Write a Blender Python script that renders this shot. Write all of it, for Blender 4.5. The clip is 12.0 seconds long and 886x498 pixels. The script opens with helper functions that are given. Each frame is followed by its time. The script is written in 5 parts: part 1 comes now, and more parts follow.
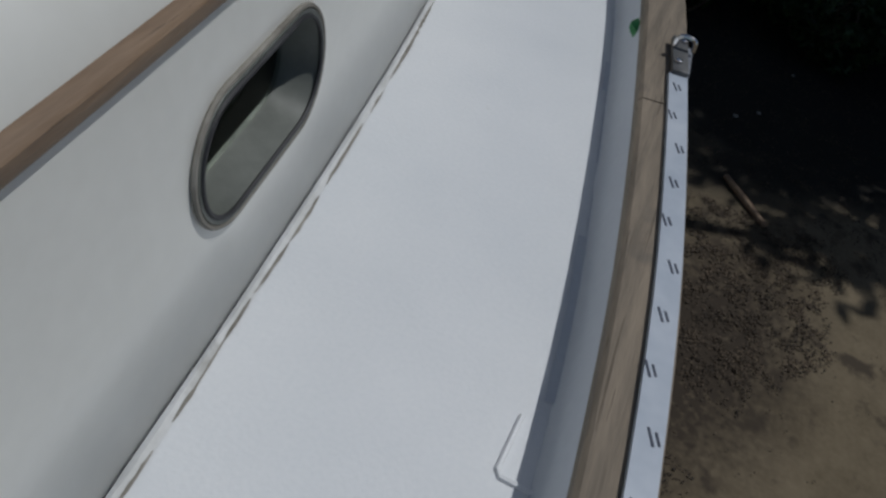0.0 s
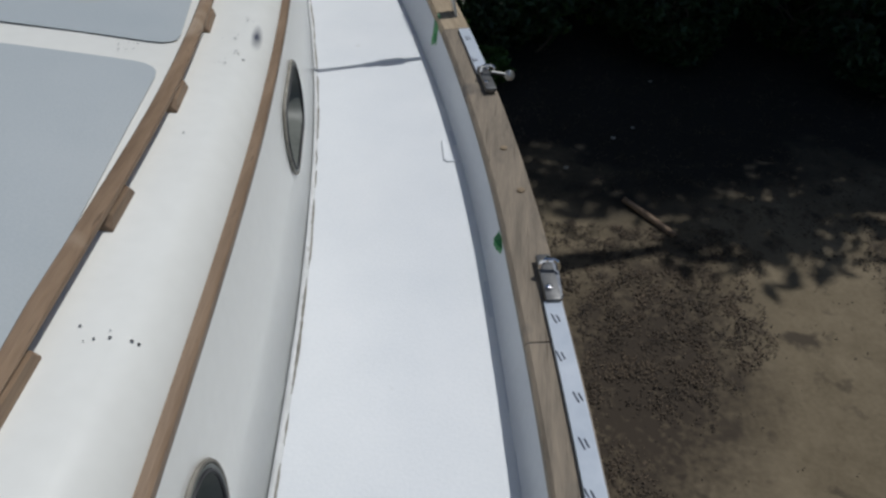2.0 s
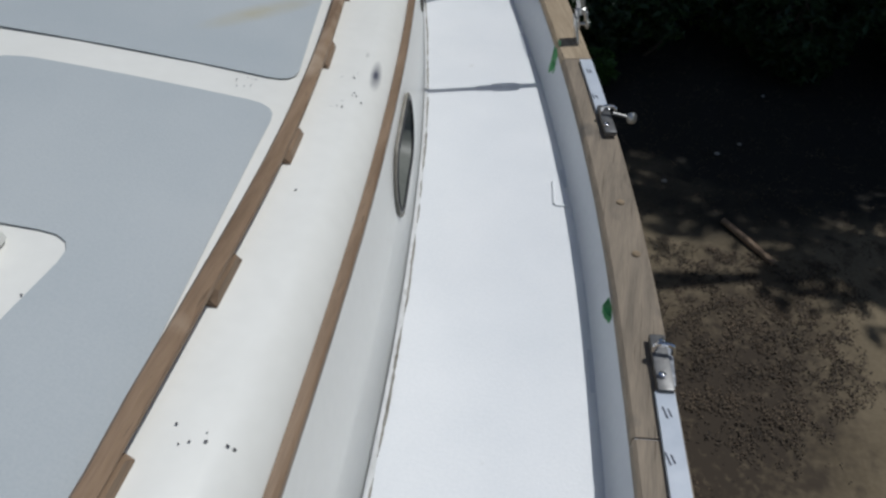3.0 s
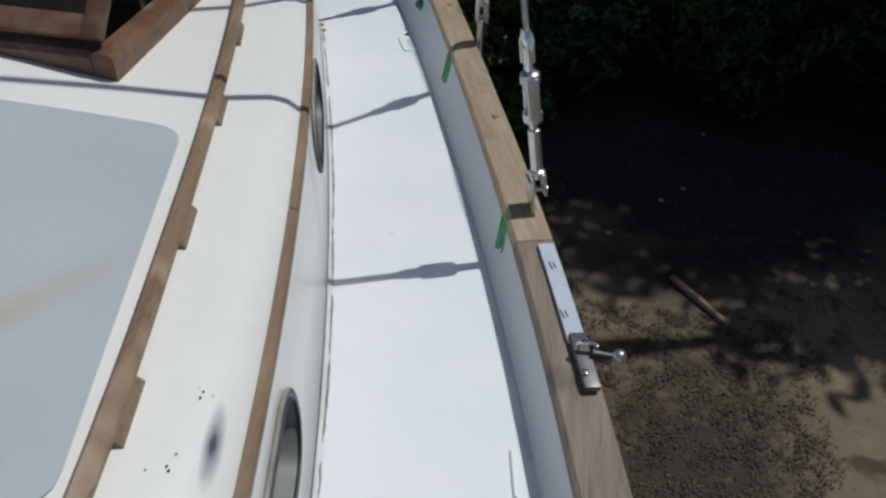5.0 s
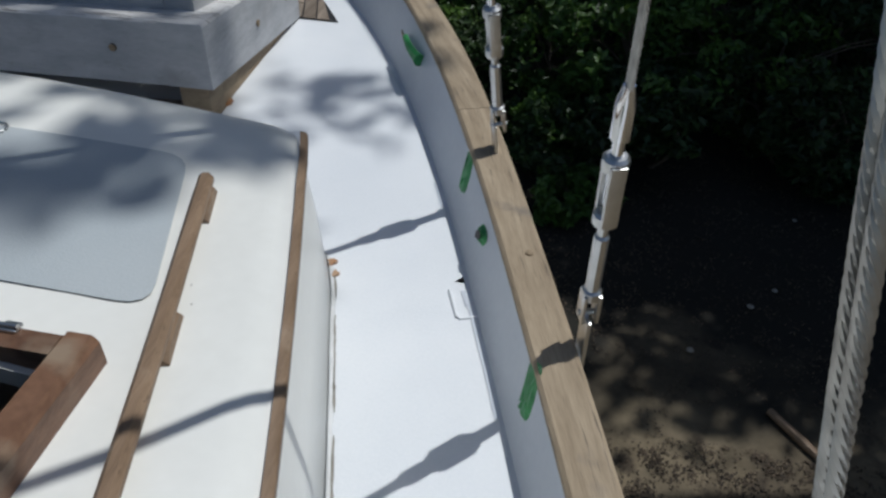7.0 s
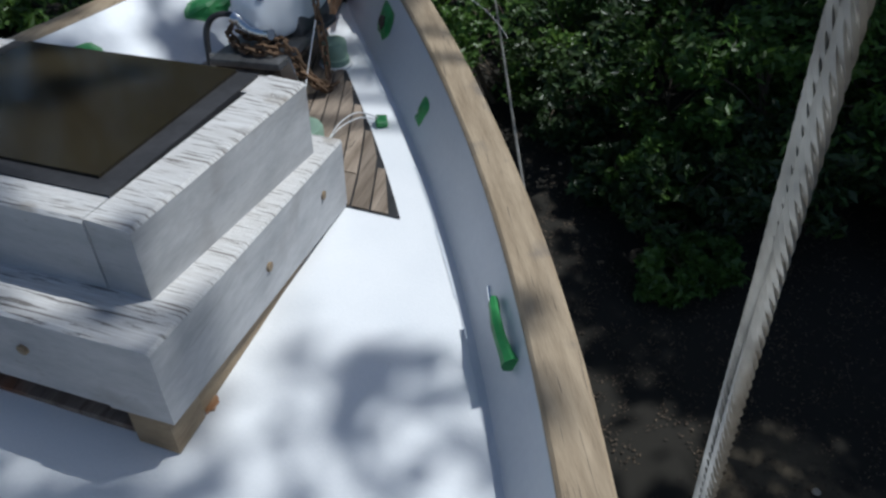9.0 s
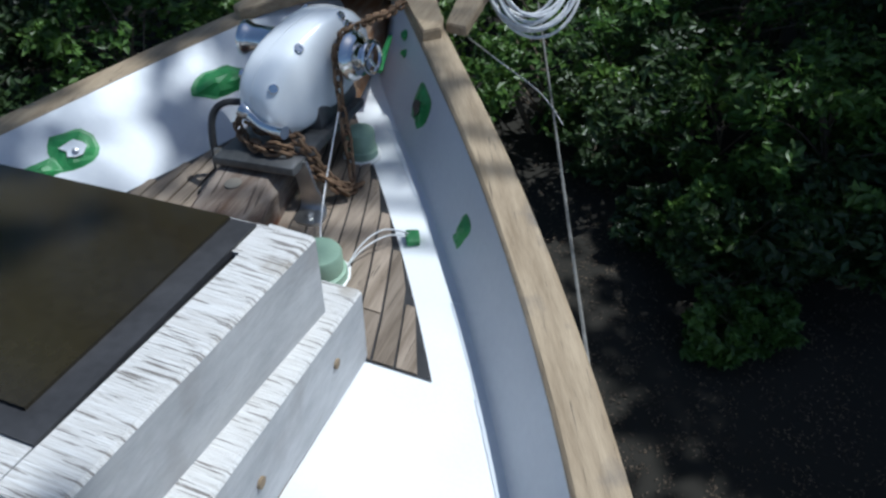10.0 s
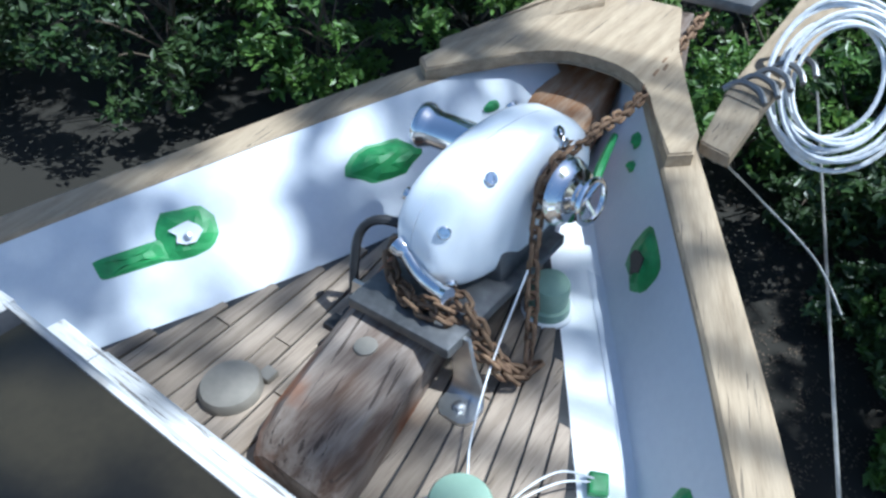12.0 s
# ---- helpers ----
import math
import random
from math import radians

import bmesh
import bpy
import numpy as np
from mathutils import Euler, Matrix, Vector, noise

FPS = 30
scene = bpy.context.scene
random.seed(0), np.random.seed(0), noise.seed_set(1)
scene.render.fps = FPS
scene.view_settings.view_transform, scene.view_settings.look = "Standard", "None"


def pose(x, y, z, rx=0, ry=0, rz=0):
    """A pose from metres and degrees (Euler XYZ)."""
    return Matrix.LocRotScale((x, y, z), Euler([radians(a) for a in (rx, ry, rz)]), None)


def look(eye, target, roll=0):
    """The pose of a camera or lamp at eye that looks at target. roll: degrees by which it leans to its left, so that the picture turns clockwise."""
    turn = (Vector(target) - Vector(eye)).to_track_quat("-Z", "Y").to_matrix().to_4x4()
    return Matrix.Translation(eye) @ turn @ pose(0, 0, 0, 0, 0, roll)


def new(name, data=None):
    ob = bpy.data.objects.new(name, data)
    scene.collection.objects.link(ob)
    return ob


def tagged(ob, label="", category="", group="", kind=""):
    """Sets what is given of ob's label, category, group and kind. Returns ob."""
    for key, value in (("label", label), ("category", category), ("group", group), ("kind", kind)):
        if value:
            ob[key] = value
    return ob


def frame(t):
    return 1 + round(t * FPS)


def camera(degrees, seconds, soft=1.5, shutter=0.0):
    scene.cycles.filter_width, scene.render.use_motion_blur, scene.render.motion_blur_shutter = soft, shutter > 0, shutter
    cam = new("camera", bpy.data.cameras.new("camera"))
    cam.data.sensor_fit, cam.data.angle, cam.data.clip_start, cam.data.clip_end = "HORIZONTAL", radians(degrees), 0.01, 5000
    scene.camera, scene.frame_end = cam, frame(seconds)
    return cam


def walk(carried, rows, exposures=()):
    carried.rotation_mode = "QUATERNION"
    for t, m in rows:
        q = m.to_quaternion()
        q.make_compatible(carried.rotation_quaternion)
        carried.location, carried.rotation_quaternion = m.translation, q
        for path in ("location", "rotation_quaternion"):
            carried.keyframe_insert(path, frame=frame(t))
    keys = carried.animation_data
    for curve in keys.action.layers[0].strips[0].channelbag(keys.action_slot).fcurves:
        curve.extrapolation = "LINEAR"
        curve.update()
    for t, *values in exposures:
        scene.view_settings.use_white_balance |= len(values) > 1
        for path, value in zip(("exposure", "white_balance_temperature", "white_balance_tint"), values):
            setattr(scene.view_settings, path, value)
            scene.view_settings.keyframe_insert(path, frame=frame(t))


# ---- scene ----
cam = camera(60.1, 12.0, soft=2.6)
PATH = [
    (0, (1.937, 0.154, 0.794), (1.7, 1.604, -0.674), 16.3),
    (0.3, (1.903, 0.221, 0.831), (1.801, 1.769, -0.431), 9.0),
    (0.5, (1.89, 0.216, 0.893), (1.841, 1.831, -0.286), 5.7),
    (1, (1.901, 0.227, 1.046), (1.979, 1.816, -0.165), 0.7),
    (1.5, (1.909, 0.275, 1.095), (1.884, 1.824, -0.17), 0.4),
    (2, (1.9, 0.397, 1.125), (1.807, 1.922, -0.166), 1.3),
    (2.5, (1.855, 0.459, 1.156), (1.542, 1.922, -0.171), 1.4),
    (4.5, (1.76, 1.095, 1.202), (1.611, 2.599, -0.107), 4.2),
    (5, (1.707, 1.352, 1.171), (1.574, 2.862, -0.133), 4.0),
    (5.5, (1.682, 1.682, 1.174), (1.509, 3.193, -0.124), 3.0),
    (6, (1.617, 1.953, 1.162), (1.392, 3.452, -0.142), 1.4),
    (6.5, (1.551, 2.2, 1.185), (1.321, 3.705, -0.112), 1.5),
    (7, (1.491, 2.517, 1.157), (1.229, 4.042, -0.11), 1.8),
    (7.5, (1.397, 2.786, 1.147), (1.05, 4.368, -0.028), 1.4),
    (9.5, (1.117, 3.982, 1.28), (0.63, 5.353, -0.092), 0.9),
    (10, (1.002, 4.199, 1.261), (0.466, 5.59, -0.073), 0.5),
    (10.5, (0.829, 4.523, 1.141), (0.285, 5.922, -0.18), -0.6),
    (11, (0.752, 4.694, 1.173), (0.188, 6.05, -0.184), -0.3),
    (11.5, (0.674, 4.755, 1.203), (0.077, 6.042, -0.206), 1.0),
    (12, (0.572, 4.829, 1.21), (-0.262, 5.973, -0.203), 1.7),
]
EXPOSURES = [(0, -1.35, 6150, 8), (0.5, -1.0, 6150, 8), (1, -0.9, 6200, 8), (2.5, -0.78, 6200, 8), (5, -0.72, 6200, 8), (7.5, -0.55, 6100, 7), (9.5, -0.14, 5930, 6), (10, 0.07, 5780, 5), (10.5, 0.42, 5540, 4), (11, 0.68, 5460, 3), (11.5, 0.80, 5440, 3), (12, 0.98, 5430, 3)]
walk(cam, [(t, look(eye, target, roll)) for t, eye, target, roll in PATH], EXPOSURES)

# ---- light: clear noon sun over the starboard bow, blue sky ----
SUN = Vector((0.40, 0.32, 1.0)).normalized()
world = bpy.data.worlds.new("sky")
scene.world = world
world.use_nodes = True
wn = world.node_tree.nodes
sky = wn.new("ShaderNodeTexSky")
sky.sky_type, sky.sun_disc = "NISHITA", False
sky.sun_elevation = math.asin(SUN.z)
sky.sun_rotation = math.atan2(SUN.x, SUN.y)
wn["Background"].inputs["Strength"].default_value = 0.085
world.node_tree.links.new(sky.outputs["Color"], wn["Background"].inputs["Color"])
sun = new("sun", bpy.data.lights.new("sun", "SUN"))
sun.data.energy, sun.data.angle, sun.data.color = 4.0, radians(0.53), (1.0, 0.975, 0.94)
sun.matrix_world = look(SUN * 40, (0, 0, 0))


# ---- materials ----
GZ = -3.4  # the ground below the deck


def surf(name, c1, c2, scale=6.0, rough=0.6, metal=0.0, bump=0.1, fine=60.0, stretch=(1, 1, 1), vary=0.0, spot=None, island=False, coat=0.0, turn=0.0):
    """Two-scale noise between two colours, fine relief, optional stains and a shade per object or per piece."""
    m = bpy.data.materials.new(name)
    m.use_nodes = True
    nt = m.node_tree
    n, l = nt.nodes, nt.links
    b = n["Principled BSDF"]
    tc, mp = n.new("ShaderNodeTexCoord"), n.new("ShaderNodeMapping")
    mp.vector_type = "TEXTURE"
    mp.inputs["Scale"].default_value = [1 / k for k in stretch]
    mp.inputs["Rotation"].default_value = (0, 0, radians(turn))
    l.new(tc.outputs["Object"], mp.inputs["Vector"])
    big, small = n.new("ShaderNodeTexNoise"), n.new("ShaderNodeTexNoise")
    for tex, sc in ((big, scale), (small, fine)):
        tex.inputs["Scale"].default_value = sc
        tex.inputs["Detail"].default_value = 6
        l.new(mp.outputs["Vector"], tex.inputs["Vector"])
    add = n.new("ShaderNodeMath")
    add.operation = "MULTIPLY_ADD"
    l.new(small.outputs["Fac"], add.inputs[0])
    add.inputs[1].default_value = 0.45
    l.new(big.outputs["Fac"], add.inputs[2])
    ramp = n.new("ShaderNodeMapRange")
    ramp.inputs["From Min"].default_value, ramp.inputs["From Max"].default_value = 0.5, 0.95
    l.new(add.outputs[0], ramp.inputs["Value"])
    mix = n.new("ShaderNodeMix")
    mix.data_type = "RGBA"
    mix.inputs["A"].default_value, mix.inputs["B"].default_value = (*c1, 1), (*c2, 1)
    l.new(ramp.outputs["Result"], mix.inputs["Factor"])
    col = mix.outputs["Result"]
    if spot:
        st = n.new("ShaderNodeTexNoise")
        st.inputs["Scale"].default_value, st.inputs["Detail"].default_value = spot[1], 5
        l.new(tc.outputs["Object"], st.inputs["Vector"])
        sr = n.new("ShaderNodeMapRange")
        sr.inputs["From Min"].default_value, sr.inputs["From Max"].default_value = spot[2], spot[2] + 0.12
        l.new(st.outputs["Fac"], sr.inputs["Value"])
        sm = n.new("ShaderNodeMix")
        sm.data_type = "RGBA"
        sm.inputs["B"].default_value = (*spot[0], 1)
        l.new(sr.outputs["Result"], sm.inputs["Factor"])
        l.new(col, sm.inputs["A"])
        col = sm.outputs["Result"]
    if vary:
        src = n.new("ShaderNodeNewGeometry").outputs["Random Per Island"] if island else n.new("ShaderNodeObjectInfo").outputs["Random"]
        vr = n.new("ShaderNodeMapRange")
        vr.inputs["To Min"].default_value, vr.inputs["To Max"].default_value = 1 - vary, 1 + vary
        l.new(src, vr.inputs["Value"])
        hs = n.new("ShaderNodeHueSaturation")
        l.new(vr.outputs["Result"], hs.inputs["Value"])
        l.new(col, hs.inputs["Color"])
        col = hs.outputs["Color"]
    l.new(col, b.inputs["Base Color"])
    b.inputs["Roughness"].default_value, b.inputs["Metallic"].default_value = rough, metal
    b.inputs["Coat Weight"].default_value = coat
    if bump:
        bp = n.new("ShaderNodeBump")
        bp.inputs["Strength"].default_value, bp.inputs["Distance"].default_value = bump, 0.004
        l.new(add.outputs[0], bp.inputs["Height"])
        l.new(bp.outputs["Normal"], b.inputs["Normal"])
    return m


def leaf_mat(name, c1, c2):
    m = surf(name, c1, c2, scale=0.7, rough=0.42, bump=0.0, vary=0.45, island=True)
    n, l = m.node_tree.nodes, m.node_tree.links
    tr, ms = n.new("ShaderNodeBsdfTranslucent"), n.new("ShaderNodeMixShader")
    b = n["Principled BSDF"]
    l.new(b.inputs["Base Color"].links[0].from_socket, tr.inputs["Color"])
    ms.inputs[0].default_value = 0.35
    l.new(b.outputs[0], ms.inputs[1])
    l.new(tr.outputs[0], ms.inputs[2])
    l.new(ms.outputs[0], n["Material Output"].inputs["Surface"])
    return m


DECK = surf("white deck paint", (0.74, 0.76, 0.78), (0.82, 0.83, 0.84), scale=3.5, rough=0.5, bump=0.25, fine=140, spot=((0.60, 0.60, 0.58), 14, 0.72))
GEL = surf("aged white gelcoat", (0.78, 0.77, 0.72), (0.84, 0.83, 0.78), scale=2.5, rough=0.32, bump=0.04, fine=40, spot=((0.55, 0.50, 0.42), 11, 0.70))
PANEL = surf("grey non-skid paint", (0.40, 0.44, 0.46), (0.47, 0.50, 0.51), scale=3, rough=0.6, bump=0.3, fine=240, spot=((0.40, 0.36, 0.22), 2.3, 0.70))
BULW = surf("pale grey bulwark paint", (0.56, 0.59, 0.64), (0.64, 0.67, 0.71), scale=3, rough=0.42, bump=0.06, fine=60)
HULL = surf("dull white topside paint", (0.55, 0.56, 0.57), (0.66, 0.66, 0.66), scale=1.5, rough=0.5, bump=0.05)


def teak(turn):
    return surf("weathered teak", (0.24, 0.18, 0.115), (0.40, 0.315, 0.215), scale=5, rough=0.78, bump=0.6, fine=34, stretch=(9, 0.8, 9), vary=0.1, spot=((0.17, 0.145, 0.12), 6, 0.60), turn=turn)


TEAK = teak(0)
TEAKG = surf("grey weathered teak", (0.16, 0.132, 0.10), (0.29, 0.235, 0.175), scale=5, rough=0.8, bump=0.7, fine=34, stretch=(9, 0.8, 9), vary=0.1, spot=((0.12, 0.105, 0.09), 6, 0.58))
TEAKS = {0: TEAKG, 18: teak(18), 25: teak(29)}
OILED = surf("brown oiled teak", (0.165, 0.105, 0.062), (0.28, 0.19, 0.12), scale=4, rough=0.6, bump=0.5, fine=30, stretch=(9, 0.8, 9), vary=0.12, spot=((0.36, 0.27, 0.19), 7, 0.62))
REDWOOD = surf("weathered red brown wood", (0.095, 0.046, 0.026), (0.21, 0.112, 0.065), scale=4, rough=0.45, bump=0.3, fine=26, stretch=(3, 3, 9), vary=0.2, spot=((0.26, 0.19, 0.13), 8, 0.55))
PLANK = surf("silvered teak plank", (0.155, 0.118, 0.085), (0.31, 0.25, 0.195), scale=4, rough=0.8, bump=0.8, fine=26, stretch=(12, 0.8, 12), vary=0.25, spot=((0.30, 0.17, 0.08), 2.0, 0.6))
BEAM = surf("rotten dark timber", (0.075, 0.042, 0.026), (0.26, 0.215, 0.18), scale=3.2, rough=0.8, bump=0.9, fine=20, stretch=(9, 0.9, 9), spot=((0.22, 0.075, 0.025), 4, 0.54))
RUSTWOOD = surf("orange stained timber", (0.32, 0.13, 0.04), (0.50, 0.36, 0.24), scale=6, rough=0.75, bump=0.6, fine=25, stretch=(6, 1.0, 6))
# worn box paint with light in its colour: sides greyed as shade, tops paler
BOXW = surf("flaking white painted wood, shaded grey", (0.36, 0.365, 0.375), (0.51, 0.51, 0.515), scale=5, rough=0.7, bump=0.5, fine=30, stretch=(1.2, 1.2, 4), spot=((0.34, 0.33, 0.33), 5, 0.57))
BOXTOP_LIT = surf("worn painted grain, lightened as lit", (0.52, 0.50, 0.475), (0.76, 0.755, 0.75), scale=16, rough=0.8, bump=0.9, fine=40, stretch=(0.7, 20, 5), spot=((0.30, 0.25, 0.19), 7, 0.64))
RAWWOOD = surf("bare tan timber", (0.20, 0.145, 0.09), (0.33, 0.25, 0.16), scale=4, rough=0.8, bump=0.5, fine=25, stretch=(3, 3, 9))
ACRYL = surf("smoked acrylic", (0.018, 0.014, 0.008), (0.034, 0.028, 0.016), scale=2, rough=0.12, bump=0.0)
GASKET = surf("black sealant", (0.018, 0.018, 0.02), (0.05, 0.05, 0.055), scale=8, rough=0.6, bump=0.3)
STEEL = surf("stainless steel", (0.55, 0.55, 0.54), (0.68, 0.68, 0.67), scale=20, rough=0.36, metal=1.0, bump=0.12)
CHROME = surf("chrome", (0.70, 0.71, 0.73), (0.78, 0.78, 0.79), scale=9, rough=0.10, metal=1.0, bump=0.02)
WIRE = surf("twisted steel wire", (0.34, 0.33, 0.31), (0.52, 0.51, 0.48), scale=30, rough=0.4, metal=0.8, bump=0.0)
DARKSTEEL = surf("dull grey steel plate", (0.10, 0.10, 0.10), (0.22, 0.22, 0.22), scale=9, rough=0.45, metal=0.7, bump=0.2)
RUST = surf("rusty chain", (0.10, 0.05, 0.028), (0.26, 0.17, 0.10), scale=30, rough=0.85, metal=0.2, bump=0.5, fine=120, vary=0.3)
WLPAINT = surf("white enamel", (0.76, 0.79, 0.83), (0.80, 0.83, 0.86), scale=4, rough=0.22, bump=0.03, coat=0.4)
TAPE = surf("green masking tape", (0.02, 0.17, 0.045), (0.06, 0.34, 0.10), scale=18, rough=0.45, bump=0.7, fine=50)
VENT = surf("pale green plastic", (0.23, 0.35, 0.26), (0.31, 0.44, 0.33), scale=6, rough=0.5, bump=0.1)
GREYCAP = surf("grey brown plastic", (0.17, 0.155, 0.13), (0.25, 0.225, 0.19), scale=8, rough=0.6, bump=0.2)
WHITEPL = surf("white plastic", (0.75, 0.75, 0.73), (0.8, 0.8, 0.78), scale=8, rough=0.4, bump=0.05)
ROPE = surf("white rope", (0.66, 0.67, 0.68), (0.80, 0.80, 0.80), scale=60, rough=0.8, bump=0.5, fine=160)
FILM = surf("silver protective film", (0.46, 0.51, 0.58), (0.60, 0.64, 0.70), scale=8, rough=0.28, bump=0.15, fine=40)
INK = surf("dark blue print", (0.03, 0.04, 0.07), (0.06, 0.07, 0.11), scale=9, rough=0.6, bump=0.0)
BLACK = surf("black rubber", (0.012, 0.012, 0.013), (0.035, 0.035, 0.037), scale=12, rough=0.5, bump=0.1)
CAULK = surf("dirty sealant", (0.56, 0.56, 0.54), (0.74, 0.74, 0.73), scale=9, rough=0.7, bump=0.4, spot=((0.17, 0.15, 0.11), 7, 0.62))
GRIME = surf("grey brown grime", (0.16, 0.145, 0.12), (0.34, 0.32, 0.28), scale=14, rough=0.9, bump=0.2)
BEZEL = surf("grey green bezel", (0.10, 0.108, 0.095), (0.17, 0.18, 0.16), scale=8, rough=0.5, bump=0.1)
REFLECTION = surf("olive grey reflection", (0.10, 0.12, 0.08), (0.18, 0.20, 0.14), scale=16, rough=0.9, bump=0.5)
CABIN_SHADE = surf("cabin interior shade", (0.03, 0.028, 0.025), (0.06, 0.055, 0.05), scale=4, rough=0.9, bump=0.0)
SAND = surf("sand and leaf litter", (0.130, 0.101, 0.061), (0.205, 0.163, 0.105), scale=2.2, rough=0.95, bump=0.8, fine=26, spot=((0.062, 0.047, 0.031), 4.2, 0.56))
HUMUS_SHADE = ((0.016, 0.014, 0.010), 6.7)  # woods' leaf mould darkened for tree shade, from this line on towards the bow


def add_humus_shade(m, colour, start):
    """Sand gives way to leaf mould, coloured near black as tree shade, along an uneven line across the ground."""
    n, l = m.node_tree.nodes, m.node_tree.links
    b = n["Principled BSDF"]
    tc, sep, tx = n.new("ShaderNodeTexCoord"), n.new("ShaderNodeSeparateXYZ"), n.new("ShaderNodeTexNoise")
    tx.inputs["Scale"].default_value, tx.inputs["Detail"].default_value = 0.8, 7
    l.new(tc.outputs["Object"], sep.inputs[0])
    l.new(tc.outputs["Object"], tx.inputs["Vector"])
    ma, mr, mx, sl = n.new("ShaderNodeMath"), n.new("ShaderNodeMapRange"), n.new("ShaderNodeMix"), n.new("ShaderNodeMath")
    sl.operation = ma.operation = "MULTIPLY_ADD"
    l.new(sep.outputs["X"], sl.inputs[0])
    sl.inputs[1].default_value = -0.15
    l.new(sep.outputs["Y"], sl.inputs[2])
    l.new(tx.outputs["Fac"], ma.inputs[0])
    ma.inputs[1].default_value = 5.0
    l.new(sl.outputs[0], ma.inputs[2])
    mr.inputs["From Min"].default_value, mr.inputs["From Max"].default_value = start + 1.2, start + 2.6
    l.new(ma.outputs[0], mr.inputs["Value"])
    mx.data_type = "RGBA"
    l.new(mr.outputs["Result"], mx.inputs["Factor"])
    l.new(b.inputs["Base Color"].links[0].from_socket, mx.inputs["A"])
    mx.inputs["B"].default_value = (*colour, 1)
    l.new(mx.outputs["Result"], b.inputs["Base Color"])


add_humus_shade(SAND, *HUMUS_SHADE)


def add_stain(m, place, colour, amount):
    """A blotchy mark with soft edges, lying where the matrix places a unit ball."""
    n, l = m.node_tree.nodes, m.node_tree.links
    b = n["Principled BSDF"]
    tc, mp, gr, tx, mu, mx = (n.new("ShaderNode" + k) for k in ("TexCoord", "Mapping", "TexGradient", "TexNoise", "Math", "Mix"))
    mp.vector_type, gr.gradient_type, mu.operation, mx.data_type = "TEXTURE", "SPHERICAL", "MULTIPLY", "RGBA"
    mp.inputs["Location"].default_value, mp.inputs["Rotation"].default_value, mp.inputs["Scale"].default_value = place
    l.new(tc.outputs["Object"], mp.inputs["Vector"])
    l.new(mp.outputs["Vector"], gr.inputs["Vector"])
    l.new(tc.outputs["Object"], tx.inputs["Vector"])
    tx.inputs["Scale"].default_value, tx.inputs["Detail"].default_value = 14, 5
    l.new(gr.outputs["Fac"], mu.inputs[0])
    l.new(tx.outputs["Fac"], mu.inputs[1])
    sc = n.new("ShaderNodeMath")
    sc.operation, sc.use_clamp = "MULTIPLY", True
    sc.inputs[1].default_value = amount
    l.new(mu.outputs[0], sc.inputs[0])
    l.new(sc.outputs[0], mx.inputs["Factor"])
    l.new(b.inputs["Base Color"].links[0].from_socket, mx.inputs["A"])
    mx.inputs["B"].default_value = (*colour, 1)
    l.new(mx.outputs["Result"], b.inputs["Base Color"])


def add_cracks(m, stretch, turn, colour, start, amount=0.85):
    """Thin dark checks along the grain."""
    n, l = m.node_tree.nodes, m.node_tree.links
    b = n["Principled BSDF"]
    tc, m1, m2, tx, mr, mx = (n.new("ShaderNode" + k) for k in ("TexCoord", "Mapping", "Mapping", "TexNoise", "MapRange", "Mix"))
    m1.inputs["Rotation"].default_value = (0, 0, turn)
    m2.inputs["Scale"].default_value = stretch
    tx.inputs["Scale"].default_value, tx.inputs["Detail"].default_value, tx.inputs["Roughness"].default_value = 1.0, 4, 0.6
    mr.inputs["From Min"].default_value, mr.inputs["From Max"].default_value, mr.inputs["To Max"].default_value = start, start + 0.05, amount
    mx.data_type = "RGBA"
    l.new(tc.outputs["Object"], m1.inputs["Vector"])
    l.new(m1.outputs["Vector"], m2.inputs["Vector"])
    l.new(m2.outputs["Vector"], tx.inputs["Vector"])
    l.new(tx.outputs["Fac"], mr.inputs["Value"])
    l.new(mr.outputs["Result"], mx.inputs["Factor"])
    l.new(b.inputs["Base Color"].links[0].from_socket, mx.inputs["A"])
    mx.inputs["B"].default_value = (*colour, 1)
    l.new(mx.outputs["Result"], b.inputs["Base Color"])


add_cracks(BOXTOP_LIT, (9, 150, 9), 0, (0.15, 0.13, 0.115), 0.565)
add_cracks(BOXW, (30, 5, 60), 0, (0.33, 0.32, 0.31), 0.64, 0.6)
add_cracks(PLANK, (150, 7, 150), 0, (0.06, 0.045, 0.032), 0.63)
add_cracks(BEAM, (110, 6, 110), -0.24, (0.035, 0.022, 0.015), 0.60)
for turn, m in TEAKS.items():
    add_cracks(m, (190, 5, 190), -math.radians(turn), (0.09, 0.07, 0.05), 0.62, 0.75)
add_cracks(TEAK, (190, 5, 190), 0, (0.09, 0.07, 0.05), 0.62, 0.75)
add_cracks(OILED, (190, 5, 190), 0, (0.07, 0.045, 0.03), 0.64, 0.6)
add_stain(PANEL, ((1.16, 1.94, 0.50), (0, 0, 1.15), (0.19, 0.035, 0.2)), (0.42, 0.37, 0.22), 1.3)
add_stain(GEL, ((1.430, 1.812, 0.447), (0, 0, 1.75), (0.065, 0.011, 0.06)), (0.09, 0.095, 0.13), 2.4)
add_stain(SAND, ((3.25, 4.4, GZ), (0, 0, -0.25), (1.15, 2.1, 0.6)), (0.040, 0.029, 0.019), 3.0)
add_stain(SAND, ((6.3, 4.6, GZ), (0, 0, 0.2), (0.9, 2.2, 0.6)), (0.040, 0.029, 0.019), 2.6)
LITTER = surf("dead leaf", (0.030, 0.021, 0.013), (0.105, 0.075, 0.048), scale=3, rough=0.8, bump=0.0, vary=0.6, island=True)
